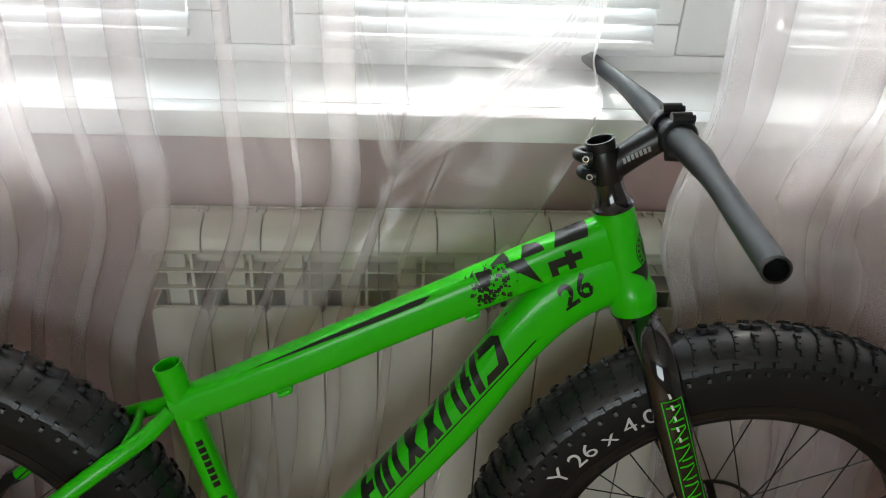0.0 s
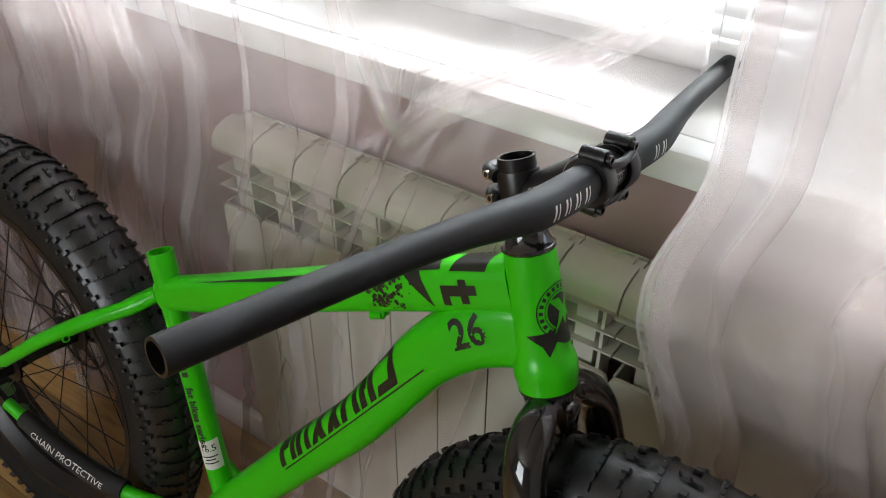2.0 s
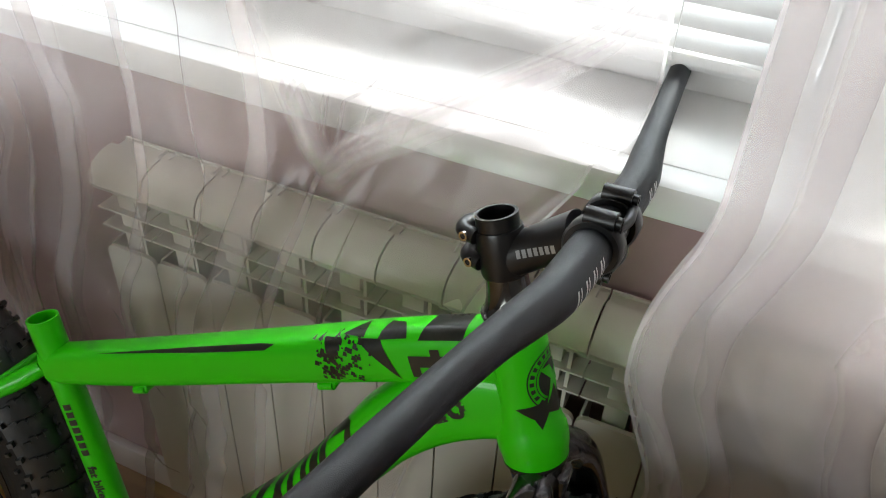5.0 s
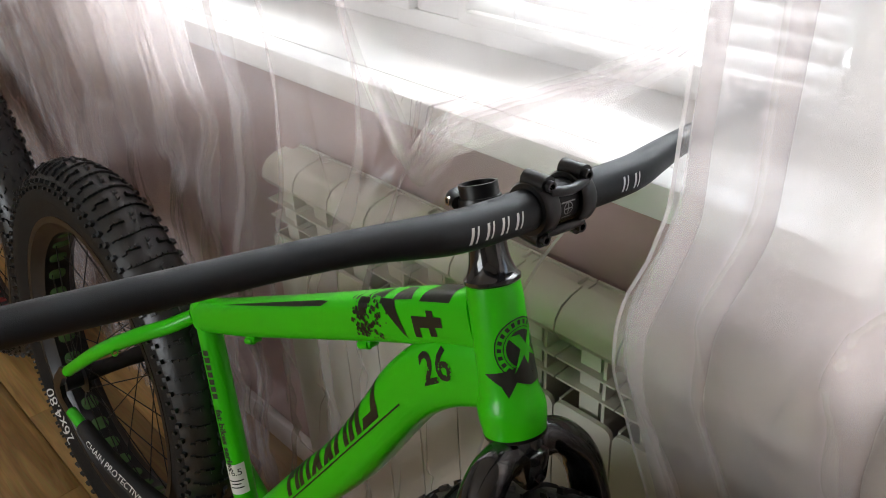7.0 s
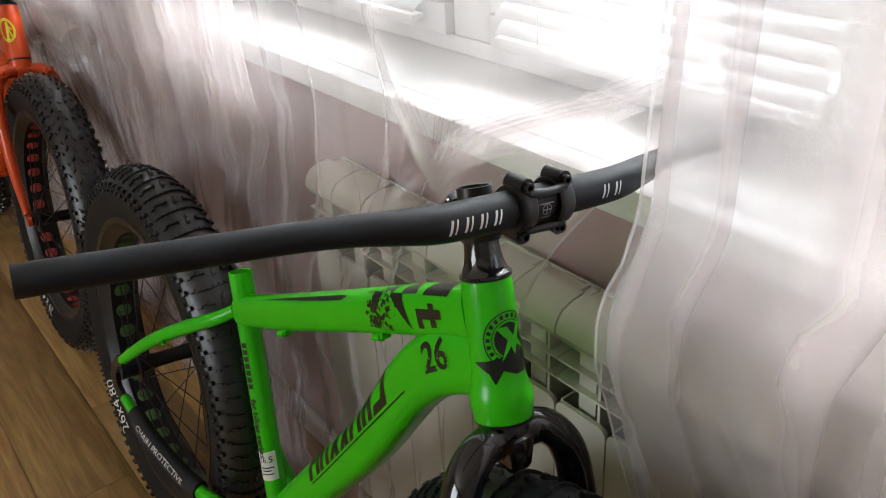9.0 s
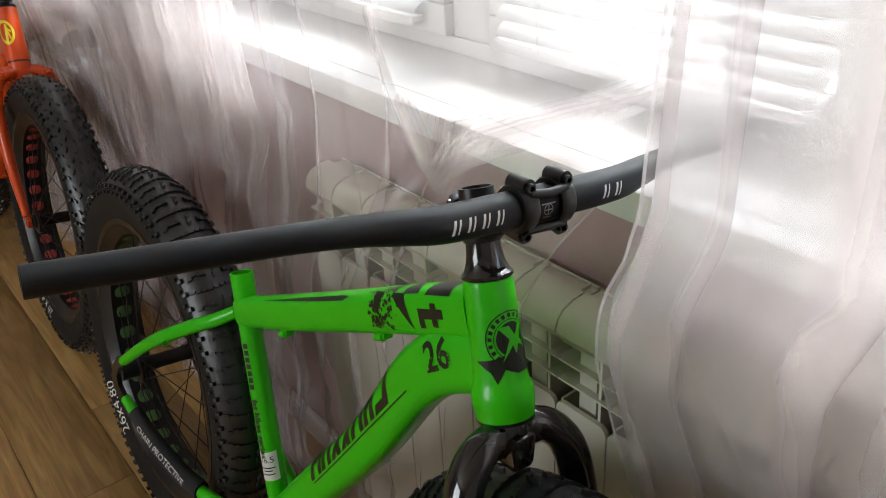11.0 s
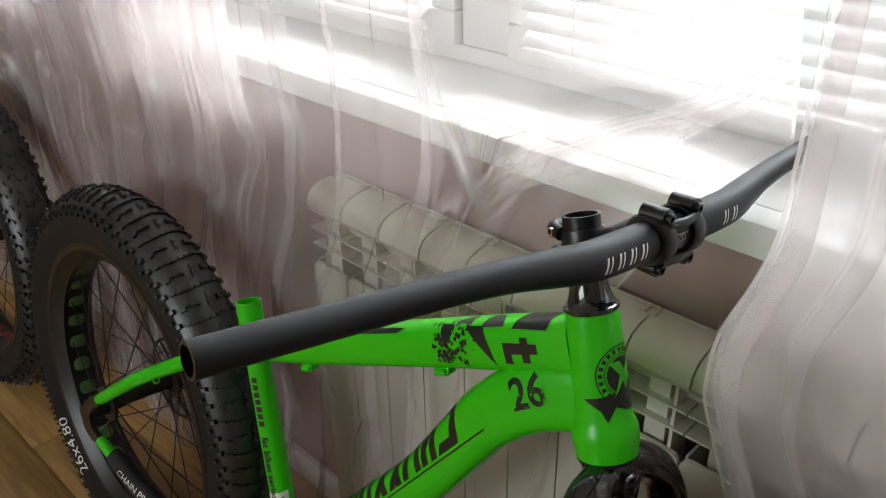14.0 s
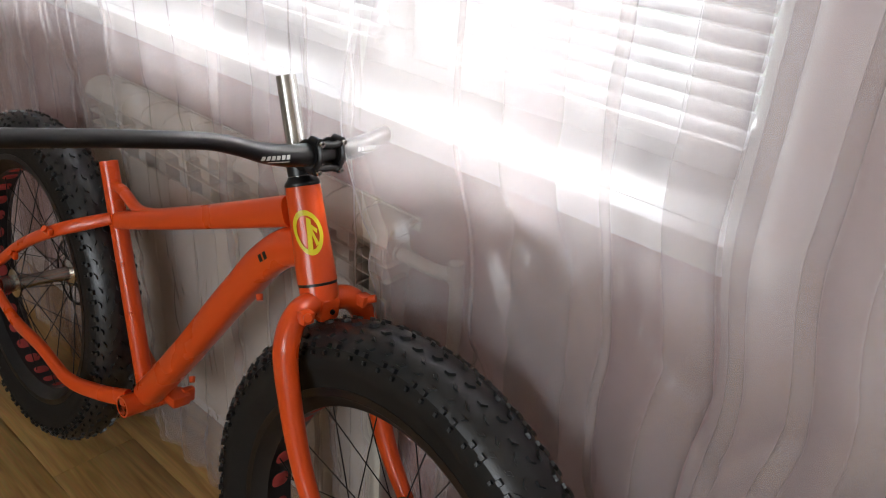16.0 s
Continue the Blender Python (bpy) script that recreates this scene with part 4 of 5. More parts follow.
    for w, y in ((0.012, -0.002), (0.008, -0.007), (0.011, -0.013)):
        lb = join(lb, flat([(-w, y - 0.001), (w, y - 0.001), (w, y + 0.001), (-w, y + 0.001)]))
    part("decal", wrapped(lb, st_tree, (-0.1855, 0, 0.405), (0.965, 0, 0.262), (-0.262, 0, 0.965), (-0.55, 1, 0), 0.0010), DECAL, fr, "black size print")
    # round badge, star and band on the head tube, turned towards the front
    hd = tree_of(head)
    def badge(shape, dx, h, label, mat=DECAL, lift=0.0006):
        s = Shape()
        s.v, s.f = [p + Vector((dx, 0, 0)) for p in shape.v], shape.f
        return part("decal", wrapped_round(s, hd, hb + ax * h, ax, lift), mat, fr, label)

    badge(join(ring2d(0.0001, 0.0165), ring2d(0.0185, 0.0193), ring2d(0.0262, 0.0274), *[ring2d(0.0208, 0.0248, a, a + 9, 3) for a in range(0, 360, 17)]), -0.002, 0.080, "black round ring badge")
    badge(flat([(-0.016, 0.013), (-0.004, 0.013), (0.002, 0.003), (0.010, 0.017), (0.014, 0.017), (0.007, -0.001), (0.016, -0.013), (0.005, -0.006), (0.001, -0.015), (-0.002, -0.006), (-0.014, -0.020), (-0.005, 0.0)]), 0.0, 0.080, "green cross-shaped mark in the badge", GREEN, 0.0012)
    badge(flat([(-0.042, -0.019), (-0.016, -0.016), (0.004, -0.008), (0.034, -0.006), (0.034, -0.034), (0.000, -0.034), (-0.013, -0.028), (-0.022, -0.041), (-0.027, -0.030)]), 0.0, 0.080, "black star and band under the badge")
    # headset, steerer and stem
    S = turned(hb, ax, -3.0)
    part("headset", join(lathe([(0.0240, 0.0), (0.0252, 0.0015), (0.0252, 0.0045), (0.0228, 0.0065), (0.0205, 0.011), (0.0186, 0.017), (0.0174, 0.024), (0.0168, 0.034), (0.0168, 0.045), (0.014, 0.045)], ht + ax * 0.0005, ax, 36)), GLOSS, b, "glossy black conical headset cover")
    part("crown_race", lathe([(0.022, -0.1372), (0.0290, -0.1372), (0.0285, -0.1405), (0.021, -0.1405)], ht, ax, 36, close=True), SATIN, b, "black lower bearing ring")
    spacer = lathe([(0.0144, -0.004), (0.0144, 0.0), (0.0170, 0.0), (0.0170, -0.014), (0.0144, -0.014)], ht + ax * 0.0865, ax, 36)
    bore = lathe([(0.0144, 0.06), (0.0144, 0.0), (0.0001, 0.0)], ht + ax * 0.02, ax, 28)
    part("spacer", join(spacer, bore).move(S), SATIN, b, "black open spacer on the steerer")
    sc = ht + ax * 0.056
    bar_c = Vector((0.322, 0, 1.009))
    clamp = lathe([(0.0144, -0.020), (0.0185, -0.020), (0.0192, -0.017), (0.0192, 0.016), (0.0185, 0.019), (0.0144, 0.019)], sc, ax, 32, close=True)
    ears = Shape()
    for d in (-0.011, 0.011):
        c = sc + ax * d
        ears = join(ears, tube([c + Vector((-0.014, -0.013, 0)), c + Vector((-0.026, -0.009, -0.008 * 0)), c + Vector((-0.029, 0.0, 0)), c + Vector((-0.026, 0.009, 0)), c + Vector((-0.014, 0.013, 0))], (0.0065, 0.0065), ref=tuple(ax), seg=12, k=4))
    neck = tube([sc + Vector((0.010, 0, -0.002)), sc + Vector((0.03, 0, 0.014)), bar_c + Vector((-0.016, 0, -0.006))], [(0.0165, 0.0165), (0.0155, 0.0165), (0.0200, 0.0170)], power=2.4, seg=22)
    ring_back = Shape()
    for y in (-0.0205, 0.0205):
        ring_back = join(ring_back, lathe([(0.0160, -0.0080), (0.0200, -0.0080), (0.0218, -0.0055), (0.0218, 0.0055), (0.0200, 0.0080), (0.0160, 0.0080)], bar_c + Vector((0, y, 0)), (0, 1, 0), 36, close=True))
    stem = part("stem", join(clamp, ears, neck, ring_back).move(S), SATIN, b, "satin black alloy stem")
    face = Shape()
    for y in (-0.0205, 0.0205):
        for sg in (-1, 1):
            p = bar_c + Vector((0.008, y, 0.0215 * sg))
            face = join(face, tube([p + Vector((-0.018, 0, -0.001 * sg)), p + Vector((0.004, 0, 0))], (0.0074, 0.0074), ref=(0, 1, 0), seg=14))
    for sg in (-1, 1):
        face = join(face, tube([bar_c + Vector((0.013, -0.02, 0.0165 * sg)), bar_c + Vector((0.016, 0, 0.0150 * sg)), bar_c + Vector((0.013, 0.02, 0.0165 * sg))], (0.004, 0.004), ref=(0, 0, 1), seg=10, k=4))
    part("faceplate", face.move(S), SATIN, stem, "black four-bolt faceplate")
    for y in (-0.0205, 0.0205):
        for sg in (-1, 1):
            part("bolt", bolt_at(bar_c + Vector((0.0120, y, 0.0215 * sg)), (1, 0, 0), 0.0044, 0.004).move(S), SATIN, stem, "socket head bolt")
    for d in (-0.011, 0.011):
        part("bolt", bolt_at(sc + ax * d + Vector((-0.022, -0.0145, 0)), (-0.25, -1, 0), 0.004, 0.004).move(S), STEEL, stem, "steel clamp bolt")
    nk = tree_of(neck)
    marks = Shape()
    for i in range(7):
        x0 = -0.0165 + i * 0.005
        marks = join(marks, flat([(x0, -0.0032), (x0 + 0.0034, -0.0032), (x0 + 0.0042, 0.0032), (x0 + 0.0008, 0.0032)]))
    part("stem_print", wrapped(marks, nk, (0.280, 0, 0.985), (0.86, 0, 0.51), (-0.51, 0, 0.86), side, 0.0005).move(S), GREY_PRINT, stem, "grey printed logo bars")
    # handlebar
    half = [(0.0, 0.0, 0.0, 0.0159), (0.06, 0.0, 0.0, 0.0159), (0.10, -0.001, 0.001, 0.0155), (0.135, -0.006, 0.004, 0.0140), (0.17, -0.011, 0.007, 0.0122), (0.22, -0.017, 0.0095, 0.0113), (0.30, -0.026, 0.011, 0.0111), (0.392, -0.036, 0.0125, 0.0111)]
    pts = [(bar_c.x + dx, -y, bar_c.z + dz) for y, dx, dz, _ in half[::-1]] + [(bar_c.x + dx, y, bar_c.z + dz) for y, dx, dz, _ in half[1:]]
    rad = [(r, r) for *_, r in half[::-1]] + [(r, r) for *_, r in half[1:]]
    outer = tube(pts, rad, ref=(0, 0, 1), seg=28, k=8, caps=False)
    bar = part("handlebar", Shape().add(outer.v, outer.f).move(S), MATTE, b, "wide matte black swept handlebar")
    for e in (0, -1):
        p, q = Vector(pts[e]), Vector(pts[1 if e == 0 else -2])
        d = (p - q).normalized()
        part("open_end", lathe([(0.0111, 0.0), (0.0090, 0.0003), (0.0088, -0.03), (0.0001, -0.03)], p, d, 28).move(S), SATIN, bar, "open bar end")
    bt = tree_of(outer)
    for y0, n, w in ((-0.072, 4, 0.0142), (0.078, 2, 0.0150)):
        m = Shape()
        for i in range(n):
            x0 = (i - n / 2) * w
            m = join(m, flat([(x0 + 0.0014, -0.0062), (x0 + 0.0038, -0.0062), (x0 + 0.0066, 0.0062), (x0 + 0.0042, 0.0062)], [(x0 + 0.0066, -0.0062), (x0 + 0.0082, -0.0062), (x0 + 0.0110, 0.0062), (x0 + 0.0094, 0.0062)]))
        part("bar_print", wrapped(m, bt, (bar_c.x, y0, bar_c.z), (0, 1, 0), (0.2, 0, 0.98), (-1, 0, -0.2), 0.0005, 0.004).move(S), PRINT, bar, "white printed logo shapes")
    mk = join(ring2d(0.0042, 0.0050), flat([(-0.0075, 0.0045), (0.0075, 0.0045), (0.0075, 0.0056), (-0.0075, 0.0056)], [(-0.0005, -0.004), (0.0005, -0.004), (0.0005, 0.004), (-0.0005, 0.004)], [(-0.004, -0.0005), (0.004, -0.0005), (0.004, 0.0005), (-0.004, 0.0005)], [(-0.005, -0.0075), (0.005, -0.0075), (0.005, -0.0065), (-0.005, -0.0065)]))
    part("bar_print", wrapped(mk, bt, (bar_c.x, 0, bar_c.z), (0, 1, 0), (0.1, 0, 1), (-1, 0, 0), 0.0005, 0.004).move(S), GREY_PRINT, bar, "grey round mark between the clamps")
    # fork
    axle = Vector((0.487, 0, WHEEL_R))
    crown = hb - ax * 0.014
    cr = part("fork", join(lathe([(0.0001, 0.012), (0.024, 0.012), (0.0255, 0.004), (0.0235, -0.016), (0.017, -0.026), (0.0001, -0.028)], crown, ax, 30), box(crown.x - 0.004, crown.x + 0.030, -0.014, 0.014, crown.z - 0.034, crown.z + 0.006, 0.006)).move(S), GLOSS, b, "gloss black rigid fork crown")
    part("bolt", bolt_at(crown + Vector((0.031, 0, -0.022)), (1, 0, 0), 0.004, 0.002).move(S), SATIN, cr, "mudguard bolt hole")
    for sd in (-1, 1):
        leg = tube([crown + Vector((0.004, 0.012 * sd, -0.004)), crown + Vector((0.010, 0.042 * sd, -0.008)), crown + Vector((0.020, 0.066 * sd, -0.035)), crown + Vector((0.036, 0.075 * sd, -0.085)), crown + Vector((0.085, 0.077 * sd, -0.220)), axle + Vector((-0.006, 0.078 * sd, 0.012))], [(0.018, 0.020), (0.018, 0.021), (0.0175, 0.022), (0.016, 0.022), (0.0145, 0.019), (0.010, 0.012)], seg=22)
        lg = part("fork_leg", leg.move(S), GLOSS, b, "gloss black fork leg with a green outlined logo")
        lt = tree_of(leg)
        c0, d0 = Vector((0.362, 0, 0.640)), Vector((0.335, 0, -0.94)).normalized()
        frame_line = flat([(-0.07, -0.013), (0.12, -0.013), (0.12, -0.0115), (-0.07, -0.0115)], [(-0.07, 0.0115), (0.12, 0.0115), (0.12, 0.013), (-0.07, 0.013)], [(-0.07, -0.0115), (-0.0685, -0.0115), (-0.0685, 0.0115), (-0.07, 0.0115)])
        for i in range(6):
            x0 = -0.062 + 0.03 * i
            frame_line = join(frame_line, flat([(x0, -0.009), (x0 + 0.003, -0.009), (x0 + 0.003, 0.009), (x0, 0.009)], [(x0 + 0.003, 0.009), (x0 + 0.020, -0.009), (x0 + 0.023, -0.009), (x0 + 0.006, 0.009)], [(x0 + 0.020, 0.009), (x0 + 0.023, 0.009), (x0 + 0.023, -0.005), (x0 + 0.020, -0.005)]))
        part("decal", wrapped(frame_line, lt, (c0 + S.to_translation() * 0), d0, (0.94, 0, 0.335), (0, -sd, 0), 0.0006, 0.01), GREEN, lg, "green outlined logo shapes")
        dash = Shape()
        for i in range(5):
            dash = join(dash, flat([(-0.001, -0.016 * i), (0.002, -0.016 * i - 0.001), (0.003, -0.016 * i - 0.008), (0.0, -0.016 * i - 0.008)]))
        part("decal", wrapped(dash, lt, (0.333, 0, 0.715), (0.94, 0, 0.335), (-0.335, 0, 0.94), (0, -sd, 0), 0.0006, 0.01), PRINT, lg, "small white dashes")
    wheel("front_wheel", b, S @ Matrix.Translation(axle) @ pose(0, 0, 0, 0, -8, 0) @ Matrix.Scale(0.982, 4), "ribbed", GREEN_TAPE, 0.076, "Y 26 x 4.00", (radians(123),), size=0.041)
    wheel("rear_wheel", b, Matrix.Translation((-0.612, 0, 0.377)) @ pose(0, 0, 0, 0, 20, 0) @ Matrix.Scale(0.977, 4), "ribbed", GREEN_TAPE, 0.108, "26x4.80", (radians(246),), size=0.040)
    return b


def orange_bike():
    b = thing("fat_bike", "orange fat bike with bare uncut steerer, leaning beside the window", "bicycle", pose(0, 0.775, 0.004, -8.3, 0, 0))
    ht, hb = Vector((-1.700, 0, 0.876)), Vector((-1.646, 0, 0.747))
    ax = (ht - hb).normalized()
    sd_dir = Vector((-0.165, 0, 0.427)).normalized()
    s_top = Vector((-2.262, 0, 0.740))
    seat = lathe([(0.0150, -0.03), (0.0150, 0.0), (0.0172, 0.0), (0.0172, -0.45)], s_top, sd_dir, 30)
    top = tube([(-2.228, 0, 0.632), (-2.08, 0, 0.688), (-1.90, 0, 0.758), (-1.715, 0, 0.833)], [(0.017, 0.017), (0.018, 0.019), (0.020, 0.021), (0.021, 0.024)], power=3, seg=24)
    down = tube([(-1.668, 0, 0.792), (-1.715, 0, 0.775), (-1.768, 0, 0.730), (-1.815, 0, 0.672), (-1.875, 0, 0.595), (-1.975, 0, 0.462), (-2.088, 0, 0.322)], [(0.020, 0.028), (0.024, 0.030), (0.026, 0.029), (0.026, 0.028), (0.026, 0.0275), (0.027, 0.027), (0.030, 0.026)], power=2.6, seg=26)
    head = lathe([(0.019, 0.0), (0.0250, 0.0), (0.0258, -0.01), (0.0265, -0.06), (0.0282, -0.105), (0.0290, -0.12), (0.0290, -0.1395), (0.02, -0.1395)], ht, ax, 36)
    shell = lathe([(0.0175, -0.055), (0.0215, -0.055), (0.0215, 0.055), (0.0175, 0.055)], (-2.092, 0, 0.305), (0, 1, 0), 28, close=True)
    brace = tube([(-2.243, 0, 0.695), (-2.21, 0, 0.700), (-2.15, 0, 0.682), (-2.085, 0, 0.694)], [(0.011, 0.010)] * 4, seg=16)
    fr = part("frame", join(seat, top, down, head, shell, brace), ORANGE, b, "glossy orange aluminium frame with a seat tube brace")
    part("shell_thread", lathe([(0.0172, -0.0545), (0.0172, 0.0545)], (-2.092, 0, 0.305), (0, 1, 0), 28), STEEL, fr, "bare threaded bottom bracket shell")
    part("shell_block", join(box(-2.06, -2.045, 0.05, 0.075, 0.30, 0.33, 0.004), box(-2.075, -2.035, 0.02, 0.06, 0.302, 0.325, 0.005)), ORANGE, fr)
    for x, z in ((-1.79, 0.690), (-1.96, 0.452)):
        part("cable_boss", lathe([(0.0001, 0.006), (0.005, 0.006), (0.006, -0.004)], (x + 0.022, -0.006, z - 0.020), (0.6, -0.3, -0.7), 12), ORANGE, fr)
    for z in (0.56, 0.47):
        t = (0.74 - z) / 0.427
        part("bottle_boss", lathe([(0.002, 0.002), (0.004, 0.002), (0.005, -0.002)], (-2.262 + 0.165 * t + 0.012, -0.012, z), (0.6, -0.8, 0), 10), ORANGE, fr)
    tr = tree_of(down)
    part("decal", wrapped(flat([(-0.010, -0.006), (-0.002, -0.006), (-0.002, 0.006), (-0.010, 0.006)], [(0.002, -0.006), (0.010, -0.006), (0.010, 0.006), (0.002, 0.006)]), tr, (-1.745, 0, 0.752), (0.75, 0, 0.66), (-0.66, 0, 0.75), (0, 1, 0), 0.0006), DECAL, fr, "small black marks")
    for sd in (-1, 1):
        part("seat_stay", tube([(-2.222, 0.012 * sd, 0.640), (-2.26, 0.055 * sd, 0.620), (-2.31, 0.088 * sd, 0.592), (-2.42, 0.100 * sd, 0.525), (-2.530, 0.108 * sd, 0.438)], [(0.010, 0.012), (0.011, 0.013), (0.010, 0.012), (0.009, 0.011), (0.008, 0.010)], power=2.8, seg=18, k=5), ORANGE, b, "orange seat stay")
        part("chain_stay", tube([(-2.105, 0.036 * sd, 0.312), (-2.17, 0.062 * sd, 0.300), (-2.25, 0.085 * sd, 0.296), (-2.34, 0.098 * sd, 0.330), (-2.44, 0.106 * sd, 0.345), (-2.535, 0.110 * sd, 0.385)], [(0.012, 0.017), (0.011, 0.016), (0.010, 0.015), (0.010, 0.013), (0.009, 0.013), (0.008, 0.011)], power=2.8, seg=18, k=5), ORANGE, b, "orange kinked chain stay")
        outline = [(-2.525, 0.445), (-2.545, 0.440), (-2.572, 0.400), (-2.570, 0.372), (-2.548, 0.358), (-2.522, 0.374), (-2.524, 0.41)]
        k = len(outline)
        d = Shape().add([(x, 0.110 * sd + y, z) for y in (-0.004, 0.004) for x, z in outline], [tuple(range(k)), tuple(range(k, 2 * k))[::-1]] + [(i, (i + 1) % k, k + (i + 1) % k, k + i) for i in range(k)])
        part("dropout", d, ORANGE, b, "orange rear dropout")
        for x, y, z in ((-2.30, 0.098, 0.600), (-2.43, 0.110, 0.502)):
            part("brake_boss", join(lathe([(0.0001, 0.012), (0.006, 0.012), (0.006, 0.0), (0.008, -0.004)], (x, y * sd, z), (0.2, 0.8 * sd, 0.6), 12), box(x - 0.012, x + 0.012, y * sd - 0.005, y * sd + 0.005, z - 0.008, z + 0.006, 0.002)), ORANGE, b)
    # badge on the head tube
    hd = tree_of(head)
    f = Vector((-0.75, 0.66, 0)).normalized()
    u = Vector((f.y, -f.x, 0)).normalized()
    hv = ax - f * ax.dot(f)
    mid = hb + ax * 0.082
    part("badge", wrapped(join(ring2d(0.0245, 0.032, sx=0.62), flat([(-0.003, -0.026), (0.004, -0.026), (0.006, 0.020), (0.0, 0.022)], [(0.002, 0.016), (0.013, 0.006), (0.012, 0.0), (0.004, 0.008)], [(0.003, 0.006), (0.009, -0.018), (0.013, -0.014), (0.006, 0.006)])), hd, mid, u, hv, f, 0.0016, 0.004), YELLOW, fr, "yellow oval badge")
    part("headset", join(lathe([(0.0255, 0.0), (0.0262, 0.002), (0.0255, 0.006), (0.0215, 0.010), (0.0190, 0.014), (0.0144, 0.014)], ht + ax * 0.0003, ax, 32)), SATIN, b, "black headset cover")
    part("crown_race", lathe([(0.022, -0.1398), (0.0286, -0.1398), (0.0284, -0.1435), (0.022, -0.1435)], ht, ax, 32, close=True), SATIN, b, "black lower bearing ring")
    part("steerer", lathe([(0.0125, 0.115), (0.0125, 0.157), (0.0143, 0.157), (0.0143, 0.01)], ht, ax, 28), STEEL, b, "bare bright metal steerer tube, uncut")
    sc = ht + ax * 0.036
    bar_c = Vector((-1.668, 0, 0.935))
    stem = part("stem", join(lathe([(0.0144, -0.021), (0.0190, -0.021), (0.0195, 0.0), (0.0190, 0.021), (0.0144, 0.021)], sc, ax, 28, close=True), tube([sc + Vector((0.01, 0, 0)), bar_c + Vector((-0.012, 0, 0))], (0.018, 0.016), seg=18), *[lathe([(0.016, -0.006), (0.021, -0.006), (0.021, 0.006), (0.016, 0.006)], bar_c + Vector((0, y, 0)), (0, 1, 0), 28, close=True) for y in (-0.020, 0.020)]), SATIN, b, "short black alloy stem")
    face = Shape()
    for y in (-0.02, 0.02):
        for sg in (-1, 1):
            p = bar_c + Vector((0.010, y, 0.020 * sg))
            face = join(face, tube([p + Vector((-0.010, 0, 0)), p + Vector((0.008, 0, 0))], (0.0065, 0.0065), ref=(0, 1, 0), seg=12))
            part("bolt", bolt_at(p + Vector((0.009, 0, 0)), (1, 0, 0), 0.0040, 0.005), STEEL, stem, "steel bolt")
    for sg in (-1, 1):
        face = join(face, tube([bar_c + Vector((0.015, -0.022, 0.0175 * sg)), bar_c + Vector((0.018, 0, 0.0160 * sg)), bar_c + Vector((0.015, 0.022, 0.0175 * sg))], (0.005, 0.005), ref=(0, 0, 1), seg=10, k=4))
    for y in (-0.02, 0.02):
        face = join(face, tube([bar_c + Vector((0.012, y, -0.022)), bar_c + Vector((0.0205, y, 0)), bar_c + Vector((0.012, y, 0.022))], (0.004, 0.006), ref=(0, 1, 0), seg=10, k=5))
    part("faceplate", face, SATIN, stem, "black four-bolt faceplate")
    half = [(0.0, 0.0, 0.0, 0.0159), (0.05, 0.0, 0.001, 0.0158), (0.09, -0.004, 0.006, 0.0140), (0.13, -0.008, 0.017, 0.0120), (0.17, -0.013, 0.026, 0.0112), (0.22, -0.020, 0.030, 0.0111), (0.30, -0.034, 0.034, 0.0111), (0.405, -0.050, 0.038, 0.0111)]
    pts = [(bar_c.x + dx, -y, bar_c.z + dz) for y, dx, dz, _ in half[::-1]] + [(bar_c.x + dx, y, bar_c.z + dz) for y, dx, dz, _ in half[1:]]
    rad = [(r, r) for *_, r in half[::-1]] + [(r, r) for *_, r in half[1:]]
    outer = tube(pts, rad, ref=(0, 0, 1), seg=24, k=8)
    bar = part("handlebar", outer, SATIN, b, "black riser handlebar")
    bt = tree_of(outer)
    for y0 in (-0.085, 0.075):
        m = Shape()
        for i in range(6):
            m = join(m, flat([(-0.021 + i * 0.007, -0.003), (-0.016 + i * 0.007, -0.003), (-0.0155 + i * 0.007, 0.003), (-0.0205 + i * 0.007, 0.003)]))
        m = join(m, flat([(-0.01, -0.007), (0.02, -0.007), (0.02, -0.0055), (-0.01, -0.0055)]))
        part("bar_print", wrapped(m, bt, (bar_c.x, y0, bar_c.z + 0.003), (0, 1, 0), (0.1, 0, 1), (-1, 0, -0.1), 0.0005, 0.005), PRINT, bar, "white printed logo bars")
    axle = Vector((-1.432, 0, 0.375))
    crown = hb - ax * 0.020
    cr = part("fork", join(lathe([(0.0001, 0.016), (0.0280, 0.016), (0.0285, 0.004), (0.026, -0.018), (0.018, -0.030), (0.0001, -0.032)], crown, ax, 30), box(crown.x - 0.002, crown.x + 0.03, -0.018, 0.018, crown.z - 0.032, crown.z + 0.006, 0.008)), ORANGE, b, "orange rigid fork crown")
    part("bolt", bolt_at(crown + Vector((0.031, 0, -0.014)), (1, 0, 0.1), 0.004, 0.002), SATIN, cr, "dark mudguard bolt hole")
    for sd in (-1, 1):
        lg = part("fork_leg", tube([crown + Vector((0.006, 0.014 * sd, -0.006)), crown + Vector((0.014, 0.048 * sd, -0.010)), crown + Vector((0.024, 0.072 * sd, -0.040)), crown + Vector((0.040, 0.079 * sd, -0.095)), crown + Vector((0.10, 0.080 * sd, -0.225)), axle + Vector((-0.010, 0.080 * sd, 0.014))], [(0.018, 0.018), (0.018, 0.019), (0.0175, 0.020), (0.016, 0.020), (0.014, 0.0165), (0.010, 0.011)], seg=22), ORANGE, b, "orange fork leg")
        part("axle_eye", lathe([(0.006, -0.005), (0.014, -0.005), (0.015, 0.0), (0.014, 0.005), (0.006, 0.005)], axle + Vector((0, 0.080 * sd, 0)), (0, 1, 0), 20, close=True), ORANGE, lg)
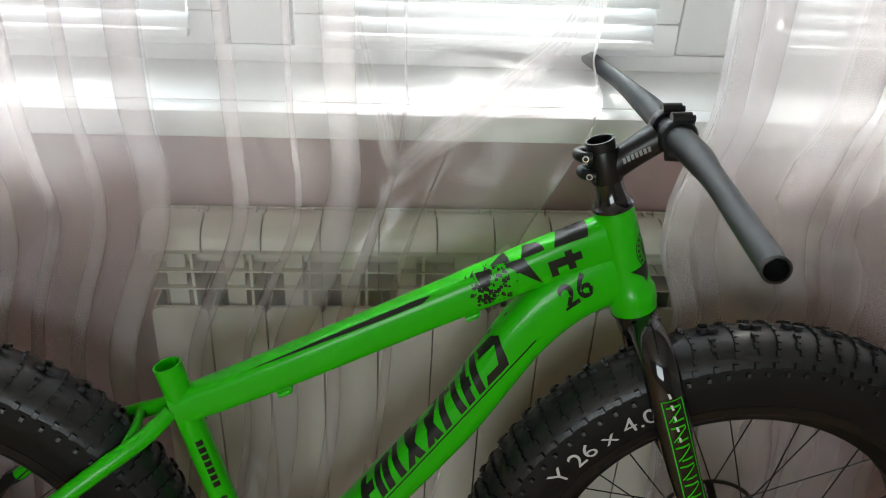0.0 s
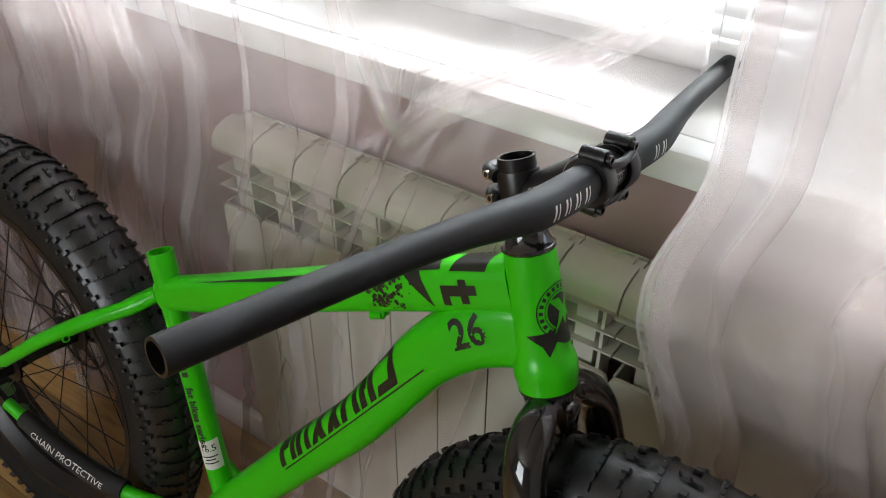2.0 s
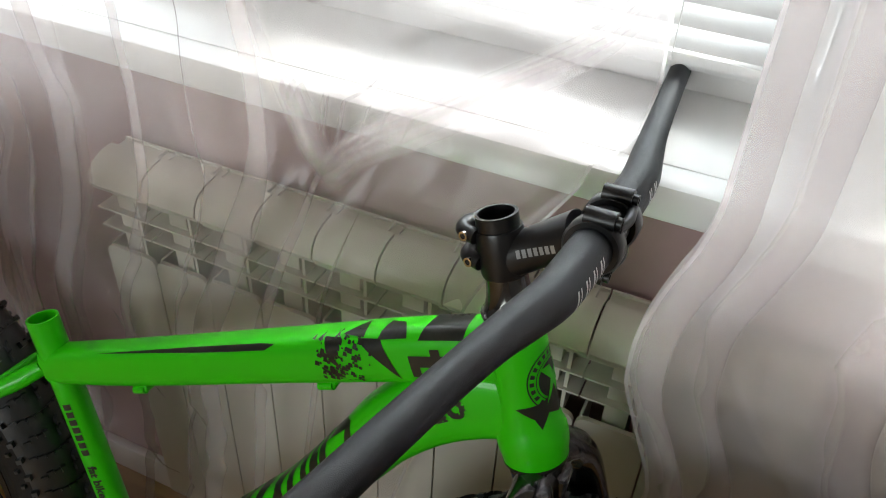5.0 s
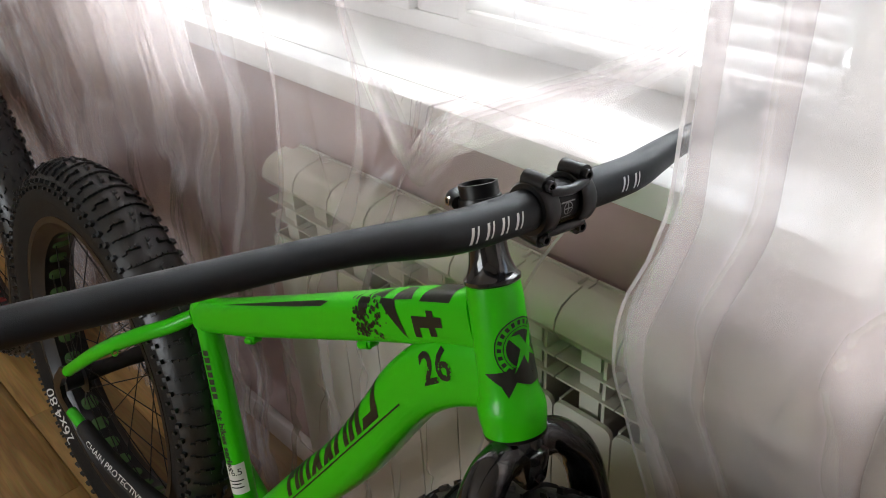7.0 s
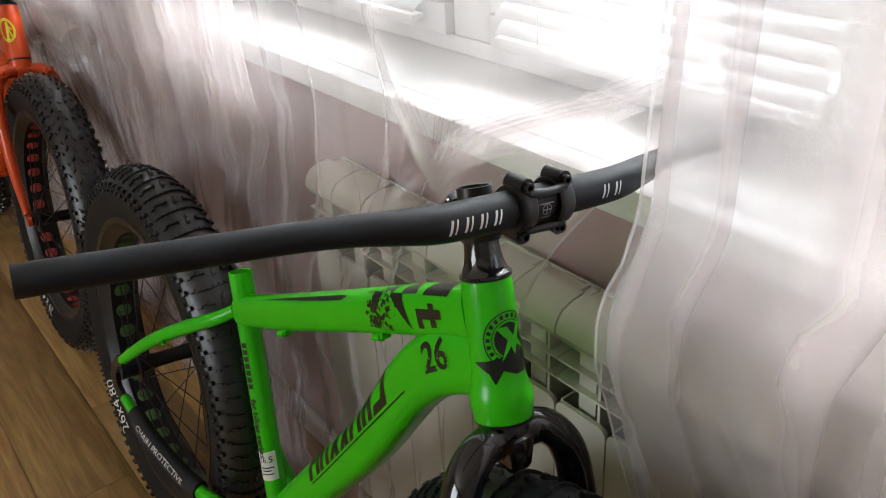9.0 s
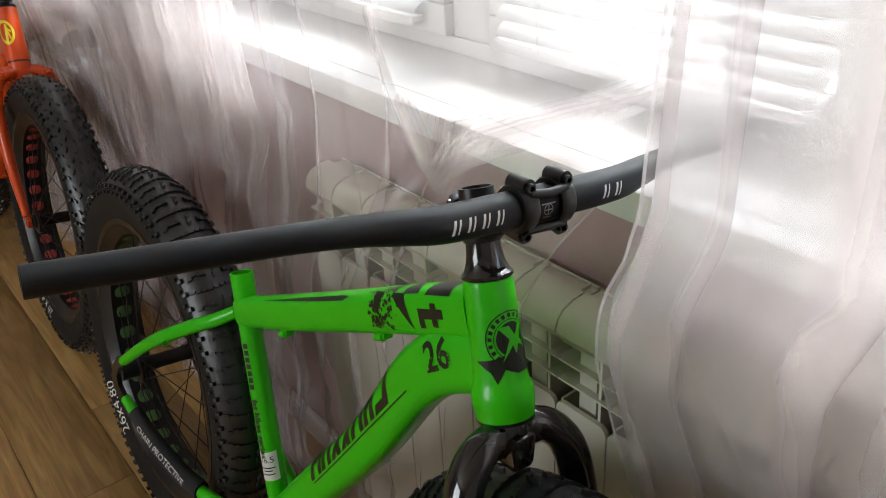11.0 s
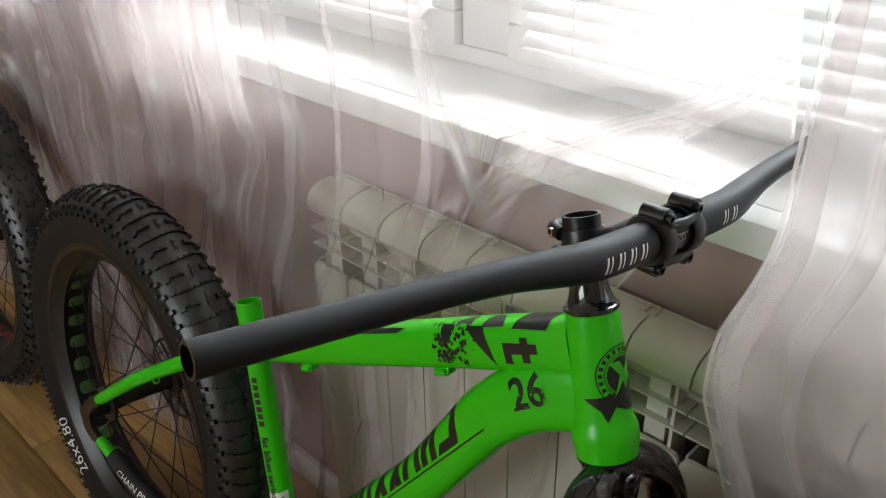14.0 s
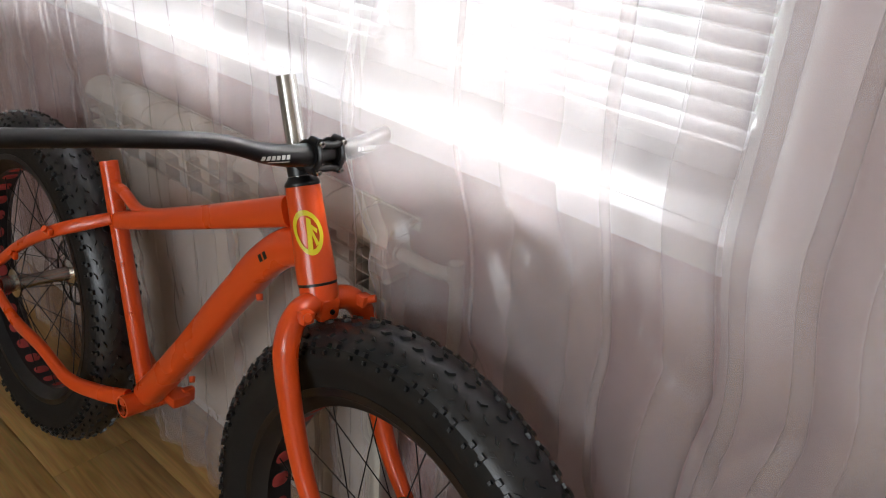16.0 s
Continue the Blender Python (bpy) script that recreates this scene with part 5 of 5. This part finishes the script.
        for z, x in ((0.030, 0.030),):
            c = crown + Vector((0.040, 0.055 * sd, -0.004))
            part("brake_boss", join(lathe([(0.0001, 0.016), (0.006, 0.016), (0.0065, 0.003), (0.009, 0.0), (0.009, -0.006)], c, (0.7, 0.5 * sd, 0.35), 14), box(c.x - 0.012, c.x + 0.006, c.y - 0.010, c.y + 0.010, c.z - 0.010, c.z + 0.008, 0.003)), ORANGE, lg)
        for q in (0.45, 0.8):
            c = (crown + Vector((0.040, 0.079 * sd, -0.095))).lerp(axle + Vector((-0.010, 0.080 * sd, 0.014)), q)
            part("rack_boss", lathe([(0.002, 0.004), (0.0045, 0.004), (0.0055, -0.006)], c + Vector((-0.010, 0, -0.004)), (-0.9, 0, -0.3), 10), ORANGE, lg)
    wheel("front_wheel", b, Matrix.Translation(axle) @ pose(0, 0, 0, 0, 11, 0) @ Matrix.Scale(0.974, 4), "blocky", RED_TAPE, 0.082, "26 x 4.0", (radians(262),))
    wheel("rear_wheel", b, Matrix.Translation((-2.552, 0, 0.375)) @ pose(0, 0, 0, 0, 4, 0) @ Matrix.Scale(0.974, 4), "blocky", RED_TAPE, 0.106, hub_mat=STEEL)
    return b


green_bike()
orange_bike()


# ---- floor planks ----
def planks():
    rnd = random.Random(9)
    length, width = 1.26, 0.192
    meshes = {}
    y = 1.084
    row = 0
    while y > ROOM[2] + 0.02:
        w = min(width, y - ROOM[2])
        x = ROOM[0] - rnd.random() * length
        while x < ROOM[1]:
            a, e = max(x, ROOM[0]), min(x + length, ROOM[1])
            if e - a > 0.03:
                key = (round(e - a, 3), round(w, 3))
                if key not in meshes:
                    ob = part("plank", box(0, key[0] - 0.0012, -key[1] + 0.0012, 0, -0.009, 0, 0.0009), OAK, floor)
                    meshes[key] = ob.data
                else:
                    ob = new("plank", meshes[key])
                    ob.parent = floor
                ob.location = (a, y, 0)
            x += length
        y -= width
        row += 1


planks()
tagged(part("baseboard", join(box(ROOM[0], ROOM[1], 1.068, 1.0848, 0.0005, 0.07, 0.003)), PVC), "white plastic baseboard along the window wall", "baseboard", kind="structure")
